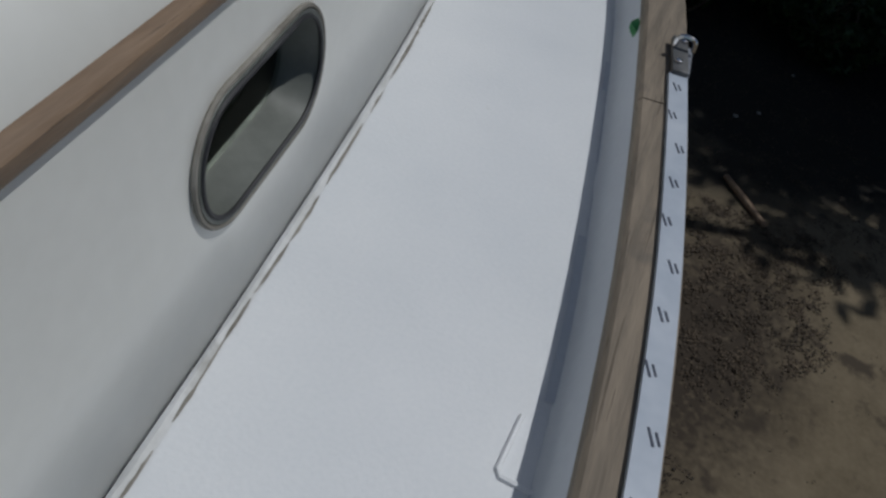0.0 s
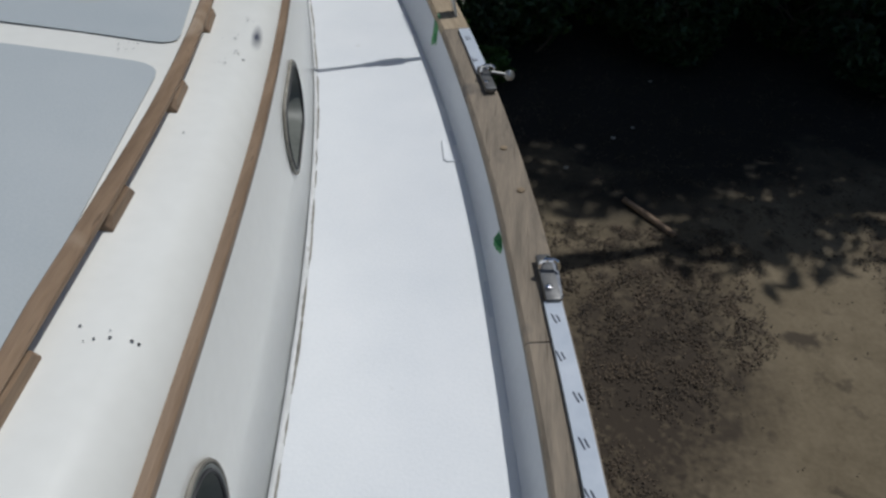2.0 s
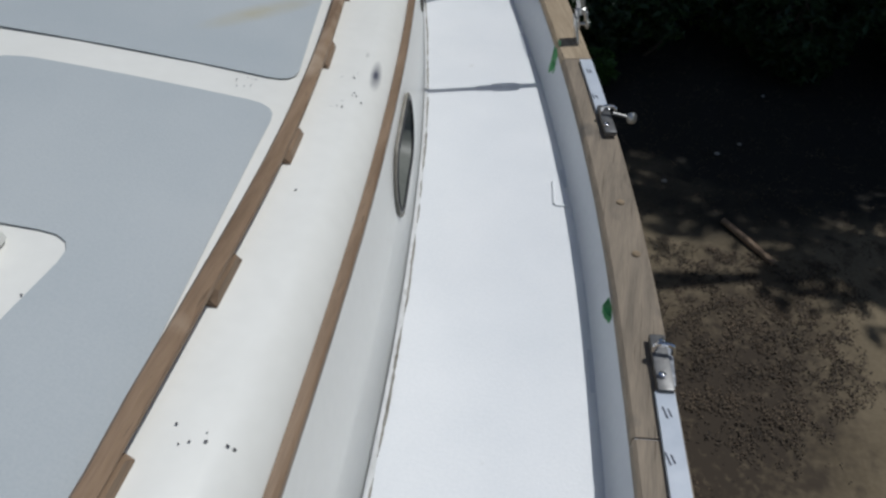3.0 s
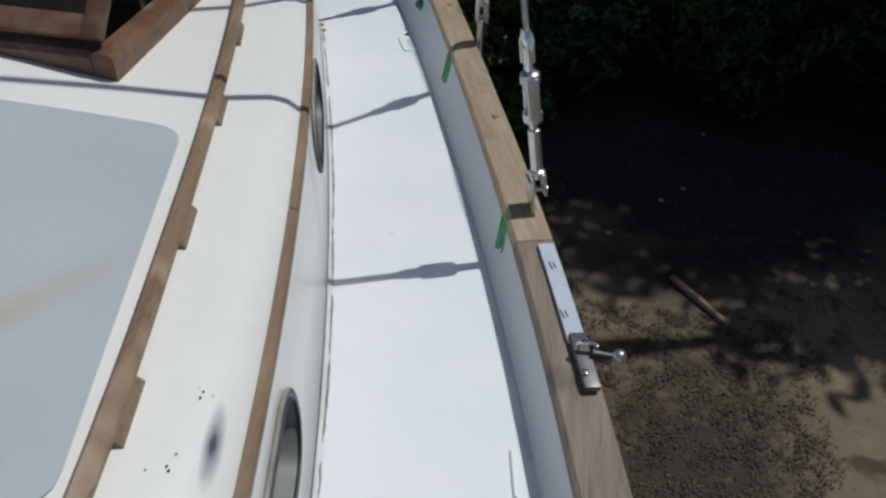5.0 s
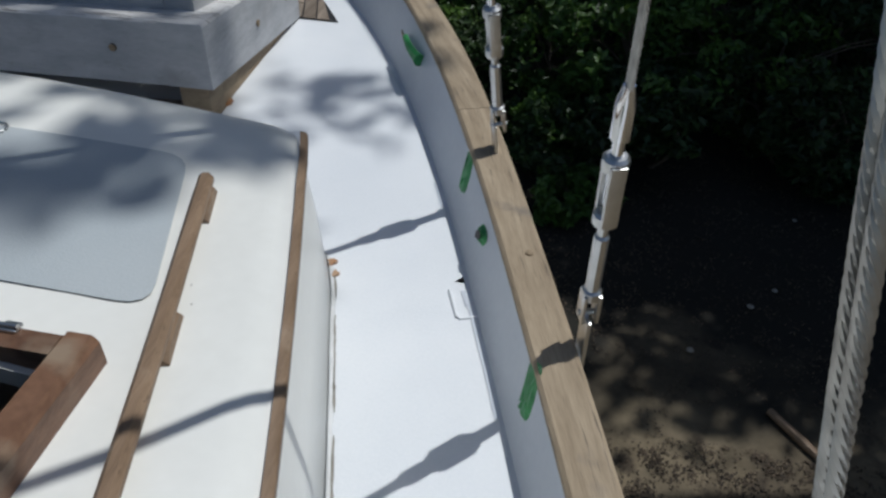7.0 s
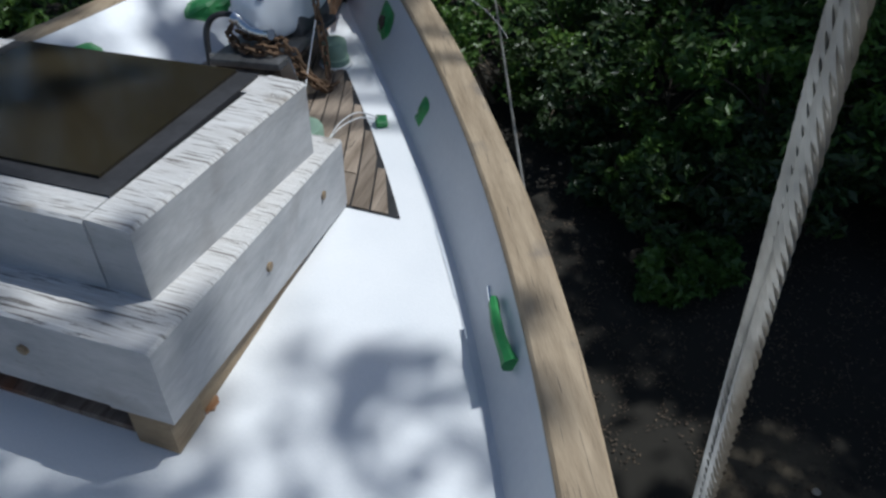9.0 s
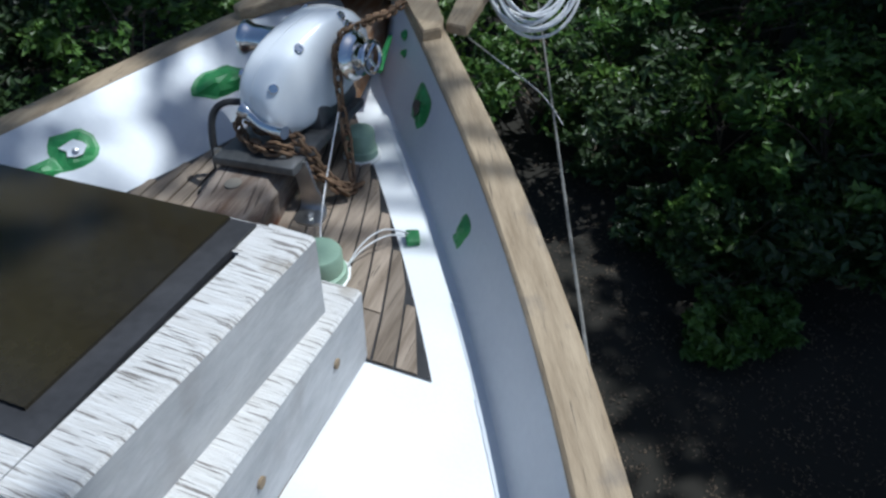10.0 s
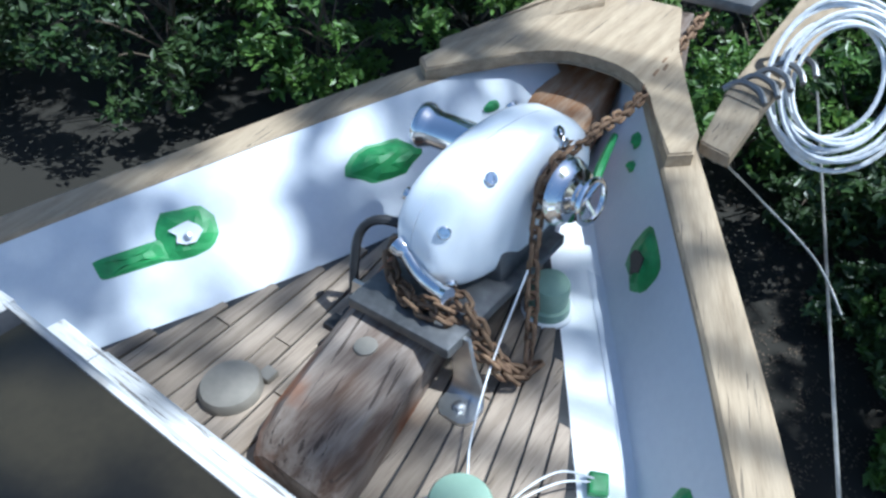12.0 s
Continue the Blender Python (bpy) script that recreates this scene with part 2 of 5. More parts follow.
BARK = surf("bark", (0.06, 0.045, 0.032), (0.16, 0.125, 0.09), scale=6, rough=0.9, bump=1.0, fine=24, stretch=(3, 3, 0.6))
LEAF = leaf_mat("broad leaf", (0.05, 0.12, 0.022), (0.13, 0.22, 0.045))
# second leaf colour, darkened so that foliage reads as lying in shade
LEAF_SHADE = leaf_mat("leaf darkened for shade", (0.022, 0.052, 0.016), (0.055, 0.092, 0.028))
FROND = leaf_mat("palm frond", (0.06, 0.10, 0.035), (0.15, 0.19, 0.08))
GLASS = bpy.data.materials.new("window glass")
GLASS.use_nodes = True
g = GLASS.node_tree.nodes["Principled BSDF"]
g.inputs["Transmission Weight"].default_value, g.inputs["Roughness"].default_value, g.inputs["IOR"].default_value = 1.0, 0.03, 1.12
g.inputs["Base Color"].default_value = (0.75, 0.8, 0.76, 1)


# ---- mesh tools ----
FORE = Matrix(((0.987, 0.005, -0.150, 0.003), (0.001, 0.988, 0.128, 0.073), (0.100, -0.041, 0.902, 0.216), (0, 0, 0, 1)))  # how the ground tackle sits on the crowned foredeck
BOW = Matrix(((0.927, 0.100, -0.146, -0.565), (-0.004, 0.701, 0.181, 1.773), (0.096, 0.101, 0.838, -0.633), (0, 0, 0, 1)))  # the same at the stem
SEAT = [None]


def crown(p):
    """The foredeck falls away to port."""
    if p.x < 0.1 and 3.9 < p.y < 7.5 and -1 < p.z < 1 and p.x > -2.4:
        p.z += 0.085 * (p.x - 0.1) * min(1, (p.y - 3.9) / 0.8) * min(1, (p.z + 1) / 0.6)


def part(name, bm, material, parent=None, label="", smooth=True, flip=True):
    """One bmesh as one mesh object, under a thing or a part; its coordinates are the world's."""
    for v in bm.verts:
        if SEAT[0]:
            v.co = SEAT[0] @ v.co
        else:
            crown(v.co)
    me = bpy.data.meshes.new(name)
    if flip:
        bmesh.ops.recalc_face_normals(bm, faces=bm.faces)
    bm.to_mesh(me)
    bm.free()
    me.materials.append(material)
    if smooth:
        me.polygons.foreach_set("use_smooth", [True] * len(me.polygons))
        me.set_sharp_from_angle(angle=radians(38))
    ob = new(name, me)
    if parent:
        ob.parent = parent
        if parent.type == "EMPTY":
            ob.matrix_parent_inverse = Matrix.Translation(-parent.location)
    if label:
        ob["label"] = label
    return ob


def thing(name, at, label, category, group=""):
    return tagged(put(new(name), at), label, category, group)


def put(ob, at):
    ob.location = at
    return ob


def setting(name, bm, material, label, category, smooth=True):
    return tagged(part(name, bm, material, None, "", smooth), label, category, "", "structure")


def curve(knots):
    """A smooth line through knots (y, value)."""
    ys = np.array([k[0] for k in knots], float)
    vs = np.array([k[1] for k in knots], float)
    d = np.gradient(vs, ys)

    def at(y):
        y = min(max(y, ys[0]), ys[-1])
        i = int(min(max(np.searchsorted(ys, y) - 1, 0), len(ys) - 2))
        h = ys[i + 1] - ys[i]
        t = (y - ys[i]) / h
        return float((2 * t**3 - 3 * t * t + 1) * vs[i] + (t**3 - 2 * t * t + t) * h * d[i] + (3 * t * t - 2 * t**3) * vs[i + 1] + (t**3 - t * t) * h * d[i + 1])
    return at


def strip(bm, rows, close=False):
    """Faces between rows of points of equal length."""
    vs = [[bm.verts.new(p) for p in r] for r in rows]
    for a, b in zip(vs, vs[1:]):
        k = len(a)
        for i in range(k if close else k - 1):
            bm.faces.new((a[i], a[(i + 1) % k], b[(i + 1) % k], b[i]))
    return vs


def loft(bm, rows):
    """A closed solid through loops."""
    vs = strip(bm, rows, True)
    bm.faces.new(vs[0][::-1])
    bm.faces.new(vs[-1])
    return vs


def tube(bm, pts, r, seg=8, caps=True):
    pts = [Vector(p) for p in pts]
    rows, ref = [], None
    for i, p in enumerate(pts):
        d = (pts[min(i + 1, len(pts) - 1)] - pts[max(i - 1, 0)]).normalized()
        if ref is None:
            ref = d.orthogonal().normalized()
        ref = (ref - d * ref.dot(d)).normalized()
        s = d.cross(ref)
        rr = r[i] if isinstance(r, (list, tuple)) else r
        rows.append([p + (ref * math.cos(a) + s * math.sin(a)) * rr for a in (2 * math.pi * k / seg for k in range(seg))])
    vs = strip(bm, rows, True)
    if caps:
        bm.faces.new(vs[0][::-1])
        bm.faces.new(vs[-1])


def smoothline(pts, n=8):
    """Catmull-Rom through points."""
    P = [Vector(p) for p in pts]
    out = []
    for i in range(len(P) - 1):
        a, b, c, d = P[max(i - 1, 0)], P[i], P[i + 1], P[min(i + 2, len(P) - 1)]
        for k in range(n):
            t = k / n
            out.append(0.5 * ((2 * b) + (c - a) * t + (2 * a - 5 * b + 4 * c - d) * t * t + (3 * b - a - 3 * c + d) * t**3))
    return out + [P[-1]]


def block(bm, centre, size, m=None, bevel=0.004, taper=1.0):
    """A bevelled box, turned by m."""
    r = bmesh.ops.create_cube(bm, size=1.0)
    for v in r["verts"]:
        k = taper if v.co.z > 0 else 1.0
        v.co = Vector((v.co.x * size[0] * k, v.co.y * size[1] * k, v.co.z * size[2]))
    if bevel:
        es = {e for v in r["verts"] for e in v.link_edges}
        r = bmesh.ops.bevel(bm, geom=list(es), offset=bevel, segments=2, affect="EDGES", profile=0.6)
        vs = {v for f in r["faces"] for v in f.verts} | {v for v in r["verts"]}
    else:
        vs = set(r["verts"])
    full = Matrix.Translation(centre) @ (m or Matrix())
    for v in vs:
        v.co = full @ v.co


def lathe(bm, profile, m, seg=24):
    """A turned solid: (radius, height) along the z axis of m."""
    rows = [[m @ Vector((r * math.cos(a), r * math.sin(a), z)) for a in (2 * math.pi * k / seg for k in range(seg))] for r, z in profile]
    loft(bm, rows)


def prism(bm, outline, depth, m):
    """An outline in the xy plane of m, made depth thick."""
    loft(bm, [[m @ Vector((x, y, 0)) for x, y in outline], [m @ Vector((x, y, depth)) for x, y in outline]])


def rounded(w, h, r, n=5):
    """A rectangle with round corners, around the origin."""
    out = []
    for cx, cy, a0 in ((w / 2 - r, h / 2 - r, 0), (-w / 2 + r, h / 2 - r, 90), (-w / 2 + r, -h / 2 + r, 180), (w / 2 - r, -h / 2 + r, 270)):
        out += [(cx + r * math.cos(radians(a0 + 90 * k / n)), cy + r * math.sin(radians(a0 + 90 * k / n))) for k in range(n + 1)]
    return out


def frame_at(p, x, y):
    """A pose at p with the given x and y directions."""
    x, y = Vector(x).normalized(), Vector(y)
    z = x.cross(y).normalized()
    y = z.cross(x)
    return Matrix.Translation(p) @ Matrix((x, y, z)).transposed().to_4x4()


# ---- the boat's lines; y runs to the bow, x to starboard, z = 0 on deck ----
EDGE = curve([(-1.6, 2.05), (0.3, 2.04), (0.6, 2.035), (0.9, 2.018), (1.2, 1.979), (1.5, 1.937), (1.8, 1.890), (2.1, 1.831), (2.4, 1.760), (2.7, 1.678), (3.0, 1.587), (3.3, 1.491), (3.6, 1.390), (3.9, 1.284), (4.2, 1.170), (4.5, 1.043), (4.8, 0.899), (5.1, 0.733), (5.4, 0.544), (5.7, 0.333), (6.0, 0.111), (6.14, 0.015), (6.27, -0.07), (6.5, -0.12)])
FOOTP = curve([(-1.6, 2.07), (0.3, 2.065), (0.9, 2.028), (1.5, 1.937), (2.1, 1.831), (2.7, 1.678), (3.3, 1.491), (3.9, 1.25), (4.5, 0.95), (4.8, 0.775), (5.0, 0.655), (5.3, 0.505), (5.6, 0.365), (5.9, 0.25), (6.2, 0.14), (6.5, 0.12)])
CAP = curve([(-1.6, 2.085), (0.3, 2.075), (0.6, 2.068), (0.9, 2.050), (1.2, 2.018), (1.5, 1.978), (1.8, 1.932), (2.1, 1.875), (2.4, 1.807), (2.7, 1.730), (3.0, 1.646), (3.3, 1.556), (3.6, 1.462), (3.9, 1.362), (4.2, 1.254), (4.5, 1.136), (4.8, 1.002), (5.1, 0.849), (5.4, 0.674), (5.7, 0.480), (6.0, 0.271), (6.3, 0.061), (6.5, -0.075)])
CAPP = curve([(-1.6, 2.10), (0.3, 2.095), (0.9, 2.061), (1.5, 1.978), (2.1, 1.875), (2.7, 1.730), (3.3, 1.556), (3.9, 1.35), (4.5, 1.08), (5.0, 0.857), (5.3, 0.743), (5.6, 0.622), (5.9, 0.505), (6.2, 0.375), (6.5, 0.23)])
FOOT = lambda y: EDGE(y) + float(np.interp(y, (2.0, 3.6, 5.0), (0.42, 0.32, 0.32))) * (CAP(y) - EDGE(y))  # the grey paint runs from the bulwark's foot out to EDGE
CAPZ = curve([(-1.6, 0.11), (0.3, 0.112), (2.0, 0.117), (2.72, 0.124), (3.465, 0.133), (4.1, 0.152), (5.0, 0.185), (5.75, 0.215), (6.2, 0.226), (6.6, 0.232)])
SK = curve([(-2, 0), (4.7, 0), (5.2, -0.01), (5.6, -0.06), (6.0, -0.13), (6.3, -0.155), (6.6, -0.16), (7.4, -0.20)])  # the bow's slight set to port


def cap_line(s):
    return CAP if s > 0 else CAPP


def foot_line(s):
    return FOOT if s > 0 else FOOTP


SIDE = curve([(-1.6, 1.67), (0.3, 1.642), (0.6, 1.623), (0.9, 1.599), (1.2, 1.571), (1.5, 1.537), (1.8, 1.494), (2.1, 1.444), (2.4, 1.385), (2.7, 1.317), (3.0, 1.241), (3.3, 1.158), (3.6, 1.069), (3.75, 1.022), (3.82, 0.985), (3.86, 0.93), (3.878, 0.86)])
STRIPZ = curve([(-1.6, 0.46), (0.9, 0.427), (2.0, 0.405), (3.9, 0.367)])  # height of the teak strip along the cabin side
RAIL = curve([(-1.6, 1.46), (0.75, 1.445), (1.126, 1.417), (1.447, 1.386), (1.775, 1.335), (2.11, 1.268), (2.441, 1.196), (2.767, 1.117), (3.10, 1.028), (3.5, 0.915)])


def roof(x, y):
    """The cabin top's height."""
    r = RAIL(y)
    return 0.507 - 0.044 * (y - 1.0) + 0.075 * (r * r - x * x)


def stations(a, b, step):
    k = max(1, round((b - a) / step))
    return [a + (b - a) * i / k for i in range(k + 1)]


def normal_of(line, y):
    """Outward direction of a plan line x = line(y)."""
    s = (line(y + 0.01) - line(y - 0.01)) / 0.02
    return Vector((1, -s, 0)).normalized()


# ---- ground ----


def lump(x, y):
    return 0.10 * noise.noise((x * 0.35, y * 0.35, 0)) + 0.03 * noise.noise((x * 1.7, y * 1.7, 3))


bm = bmesh.new()
ax = [-400, -120, -50, -25] + [-15 + 0.5 * i for i in range(61)] + [25, 50, 120, 400]
ay = [-400, -120, -40, -15] + [-6 + 0.5 * i for i in range(73)] + [40, 60, 120, 400]
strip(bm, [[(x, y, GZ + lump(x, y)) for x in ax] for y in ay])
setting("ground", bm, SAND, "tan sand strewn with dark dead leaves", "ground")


# ---- hull, deck, bulwarks, cap rail ----
def outer(y, s, depth):
    """The hull's outside, depth below the cap's underside."""
    p = Vector((cap_line(s)(y), y, 0)) + normal_of(cap_line(s), y) * 0.05
    k = 1 - 0.08 * depth - 0.10 * depth * depth
    return (s * p.x * k, min(p.y, 6.7) - 0.16 * depth * max(0.0, (y - 3) / 3), CAPZ(y) - 0.03 - depth)


ys = stations(-1.6, 6.6, 0.2)
bm = bmesh.new()
for s in (1, -1):
    strip(bm, [[outer(y, s, d) for d in (0.0, 0.2, 0.5, 0.9, 1.3, 1.7, 2.0, 2.2)] + [(s * 0.16, min(y, 4.6), -2.4), (s * 0.14, min(y, 4.2), GZ + 0.02)] for y in ys])
setting("hull", bm, HULL, "dull white sailing boat hull standing on its keel", "hull")

bm = bmesh.new()
for s in (1, -1):
    strip(bm, [[(s * (SIDE(y) - 0.05 + (FOOT(y) + 0.01 - SIDE(y) + 0.05) * k / 4), y, 0.0) for k in range(5)] for y in stations(-1.6, 3.8, 0.12)])
strip(bm, [[(-(FOOTP(y) + 0.01) + (FOOT(y) + FOOTP(y) + 0.02) * k / 24, y, 0.0) for k in range(25)] for y in stations(3.8, 6.27, 0.1)])
bmesh.ops.remove_doubles(bm, verts=bm.verts, dist=0.0005)
deck = setting("deck", bm, DECK, "freshly rolled white painted side deck and foredeck", "deck")

# flat sole whose dark colour stands in for the unlit cabin
bm = bmesh.new()
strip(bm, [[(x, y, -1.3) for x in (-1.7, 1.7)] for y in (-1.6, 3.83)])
setting("floor", bm, CABIN_SHADE, "cabin sole below deck, coloured dark as interior shade", "floor")
bm = bmesh.new()
block(bm, (0, -1.63, -0.4), (4.0, 0.05, 1.8), bevel=0)
setting("wall_aft", bm, GEL, "plain white bulkhead behind the cabin", "wall")


def bulwark(s):
    bm = bmesh.new()
    rows = []
    line, top = foot_line(s), cap_line(s)
    for y in stations(-1.6, 6.5 if s > 0 else 6.42, 0.1):
        f, c = Vector((line(y), y, 0.0)), Vector((top(y), y, CAPZ(y) - 0.004))
        nf = normal_of(line, y)
        up = [f - nf * 0.012 + Vector((0, 0, 0.001)), f + Vector((0, 0, 0.012)), f.lerp(c, 0.5) + nf * 0.002, c]
        o = c + normal_of(top, y) * 0.05
        rows.append([(s * p.x, p.y, p.z) for p in up + [o, Vector((o.x, o.y, -0.12)), Vector((f.x, f.y, -0.12))]])
    loft(bm, rows)
    return setting("bulwark_starboard" if s > 0 else "bulwark_port", bm, BULW, "smooth pale grey painted bulwark along the deck edge", "bulwark")


bulwark(1), bulwark(-1)


def cap_piece(y0, y1, s, parent, turn):
    """One length of the teak cap, with rounded edges."""
    bm = bmesh.new()
    rows = []
    for y in stations(y0, y1, 0.08):
        c, o, z = Vector((cap_line(s)(y), y, 0)), normal_of(cap_line(s), y), CAPZ(y)
        w = 0.083 + 0.010 * max(0.0, 1 - abs(y - 4.6) / 0.8) + 0.002 * noise.noise((y * 3, s, 0))
        sec = [(-0.005, -0.03), (-0.005, -0.006), (0.001, 0.0), (w - 0.007, 0.0), (w, -0.006), (w, -0.03)]
        rows.append([(s * (c + o * a).x, (c + o * a).y, z + b + 0.0015 * noise.noise((y * 9, a * 30, 1))) for a, b in sec])
    loft(bm, rows)
    return part("plank", bm, TEAKS[turn * s] if s > 0 else TEAK, parent)


for s in (1, -1):
    cap = thing("cap_rail", (s * CAP(2), 2, CAPZ(2)), "weathered tan teak cap rail on top of the bulwark", "cap rail", "cap rails")
    cap["kind"] = "structure"
    for y0, y1, turn in ((-1.6, 1.345, 0), (1.349, 2.62, 0), (2.622, 4.3, 18), (4.302, 6.56, 25)):
        cap_piece(y0, y1, s, cap, turn)

# bow knee joining the two caps, with a well for the bowsprit under it
hook = thing("breasthook", (0, 6.4, 0.25), "pale teak knee joining both cap rails at the bow", "trim")
hook["kind"] = "structure"
bm = bmesh.new()
at_bow = lambda x, y: tuple((BOW @ Vector((x, y, 0.25)))[:2])
edge = [(cap_line(1)(6.10) + 0.002, 6.10), at_bow(0.10, 6.27), at_bow(0.05, 6.36), at_bow(0.007, 6.415), at_bow(-0.05, 6.462), at_bow(-0.112, 6.49), at_bow(-0.18, 6.497), at_bow(-0.244, 6.484), at_bow(-0.30, 6.44), at_bow(-0.345, 6.37), (-0.002 - cap_line(-1)(6.10), 6.10), (-0.07 - cap_line(-1)(6.14), 6.14), at_bow(-0.52, 6.31), at_bow(-0.44, 6.62), at_bow(-0.34, 7.0), at_bow(-0.16, 7.0), at_bow(-0.03, 6.69), at_bow(0.215, 6.263), (cap_line(1)(6.14) + 0.07, 6.14)]
prism(bm, edge, 0.036, Matrix.Translation((0, 0, 0.221)))
bmesh.ops.bevel(bm, geom=[e for e in bm.edges if abs(e.verts[0].co.z - e.verts[1].co.z) < 1e-4], offset=0.004, segments=2, affect="EDGES")
part("knee", bm, TEAK, hook)
SEAT[0] = BOW
bm = bmesh.new()
for a, b in (((-0.41, 6.40), (-0.385, 6.98)), ((0.01, 6.40), (-0.15, 6.98))):
    u = Vector((b[0] - a[0], b[1] - a[1], 0)).normalized() * 0.03
    prism(bm, [(a[0], a[1]), (b[0], b[1]), (b[0] + u.y, b[1] - u.x), (a[0] + u.y, a[1] - u.x)], 0.36, Matrix.Translation((0, 0, -0.14)))
prism(bm, [(-0.39, 6.95), (-0.13, 6.95), (-0.13, 6.98), (-0.39, 6.98)], 0.36, Matrix.Translation((0, 0, -0.14)))
prism(bm, [(-0.42, 6.25), (0.06, 6.25), (-0.13, 6.98), (-0.39, 6.98)], 0.02, Matrix.Translation((0, 0, -0.14)))
part("spar_box", bm, BEAM, hook, "dark hollow round the bowsprit under the bow")
SEAT[0] = None


# ---- cabin trunk ----
def section(y, k=1.0, back=0.0):
    """Half of the cabin's outline, from the deck up to the middle of the roof."""
    w, t = SIDE(y), STRIPZ(y)
    r = min(RAIL(min(y, 3.5)), w - 0.11)
    zr = roof(r, min(y, 3.6))
    pts = [(w, -0.01), (w - 0.014, 0.2), (w - 0.029, t - 0.02), (w - 0.031, t), (w - 0.034, t + 0.010), (w - 0.042, t + 0.35 * (zr - t)), (w - 0.060, t + 0.68 * (zr - t)), (w - 0.088, t + 0.90 * (zr - t)), (r, zr)]
    pts += [(r * q, roof(r * q, min(y, 3.6))) for q in (0.85, 0.7, 0.5, 0.25)]
    return [(x, y - back * z, z if z < 0.05 else z * k) for x, z in pts], (0.0, y - back * 0.5, roof(0, min(y, 3.6)) * k)


bm = bmesh.new()
rows = []
for y, k, back in [(y, 1.0, 0.0) for y in stations(-1.6, 3.64, 0.13)] + [(3.70, 0.99, 0.02), (3.76, 0.97, 0.05), (3.81, 0.935, 0.08), (3.84, 0.89, 0.10), (3.862, 0.82, 0.11), (3.876, 0.72, 0.12)]:
    half, top = section(y, k, back)
    rows.append(half + [top] + [(-x, yy, z) for x, yy, z in half[::-1]])
vs = strip(bm, rows)
for a in range(len(vs[-1]) // 2 - 1):
    q = vs[-1]
    f = (q[a], q[a + 1], q[-a - 2], q[-a - 1])
    if len(set(f)) == 4:
        bm.faces.new(f)
bm.faces.new([vs[-1][len(vs[-1]) // 2 - 1], vs[-1][len(vs[-1]) // 2], vs[-1][len(vs[-1]) // 2 + 1]])
bmesh.ops.remove_doubles(bm, verts=bm.verts, dist=0.0002)
bmesh.ops.recalc_face_normals(bm, faces=bm.faces)
cabin = setting("cabin_trunk", bm, GEL, "cream white glassfibre cabin trunk with rounded roof edge", "cabin")
sol = cabin.modifiers.new("thick", "SOLIDIFY")
sol.thickness, sol.offset = 0.03, -1

PORTS = [(0.79, 0.245), (1.88, 0.235), (2.83, 0.25)]
PW, PH = 0.325, 0.165


def on_side(y, z, s=1):
    """The pose on the cabin side: x along it, y up, z outward."""
    o = normal_of(SIDE, y)
    m = frame_at((SIDE(y) - 0.07 * z + 0.001, y, z), (o.y * -1, o.x, 0), (-0.07, 0, 1))
    return Matrix.Diagonal((s, 1, 1, 1)) @ m


cuts = []
for y, z in PORTS:
    bm = bmesh.new()
    prism(bm, rounded(PW - 0.012, PH - 0.012, 0.074), 0.2, on_side(y, z) @ Matrix.Translation((0, 0, -0.1)))
    bmesh.ops.recalc_face_normals(bm, faces=bm.faces)
    me = bpy.data.meshes.new("cut")
    bm.to_mesh(me)
    cuts.append(new("cut", me))
SKX0, SKX1, SKY0, SKY1 = 0.33, 0.975, 2.505, 3.085
bm = bmesh.new()
block(bm, ((SKX0 + SKX1) / 2, (SKY0 + SKY1) / 2, 0.5), (SKX1 - SKX0 - 0.10, SKY1 - SKY0 - 0.10, 0.6), bevel=0)
me = bpy.data.meshes.new("cut")
bm.to_mesh(me)
cuts.append(new("cut", me))
for c in cuts:
    b = cabin.modifiers.new("hole", "BOOLEAN")
    b.object, b.operation, b.solver = c, "DIFFERENCE", "EXACT"
deps = bpy.context.evaluated_depsgraph_get()
done = bpy.data.meshes.new_from_object(cabin.evaluated_get(deps))
cabin.modifiers.clear()
cabin.data = done
for c in cuts:
    bpy.data.objects.remove(c)


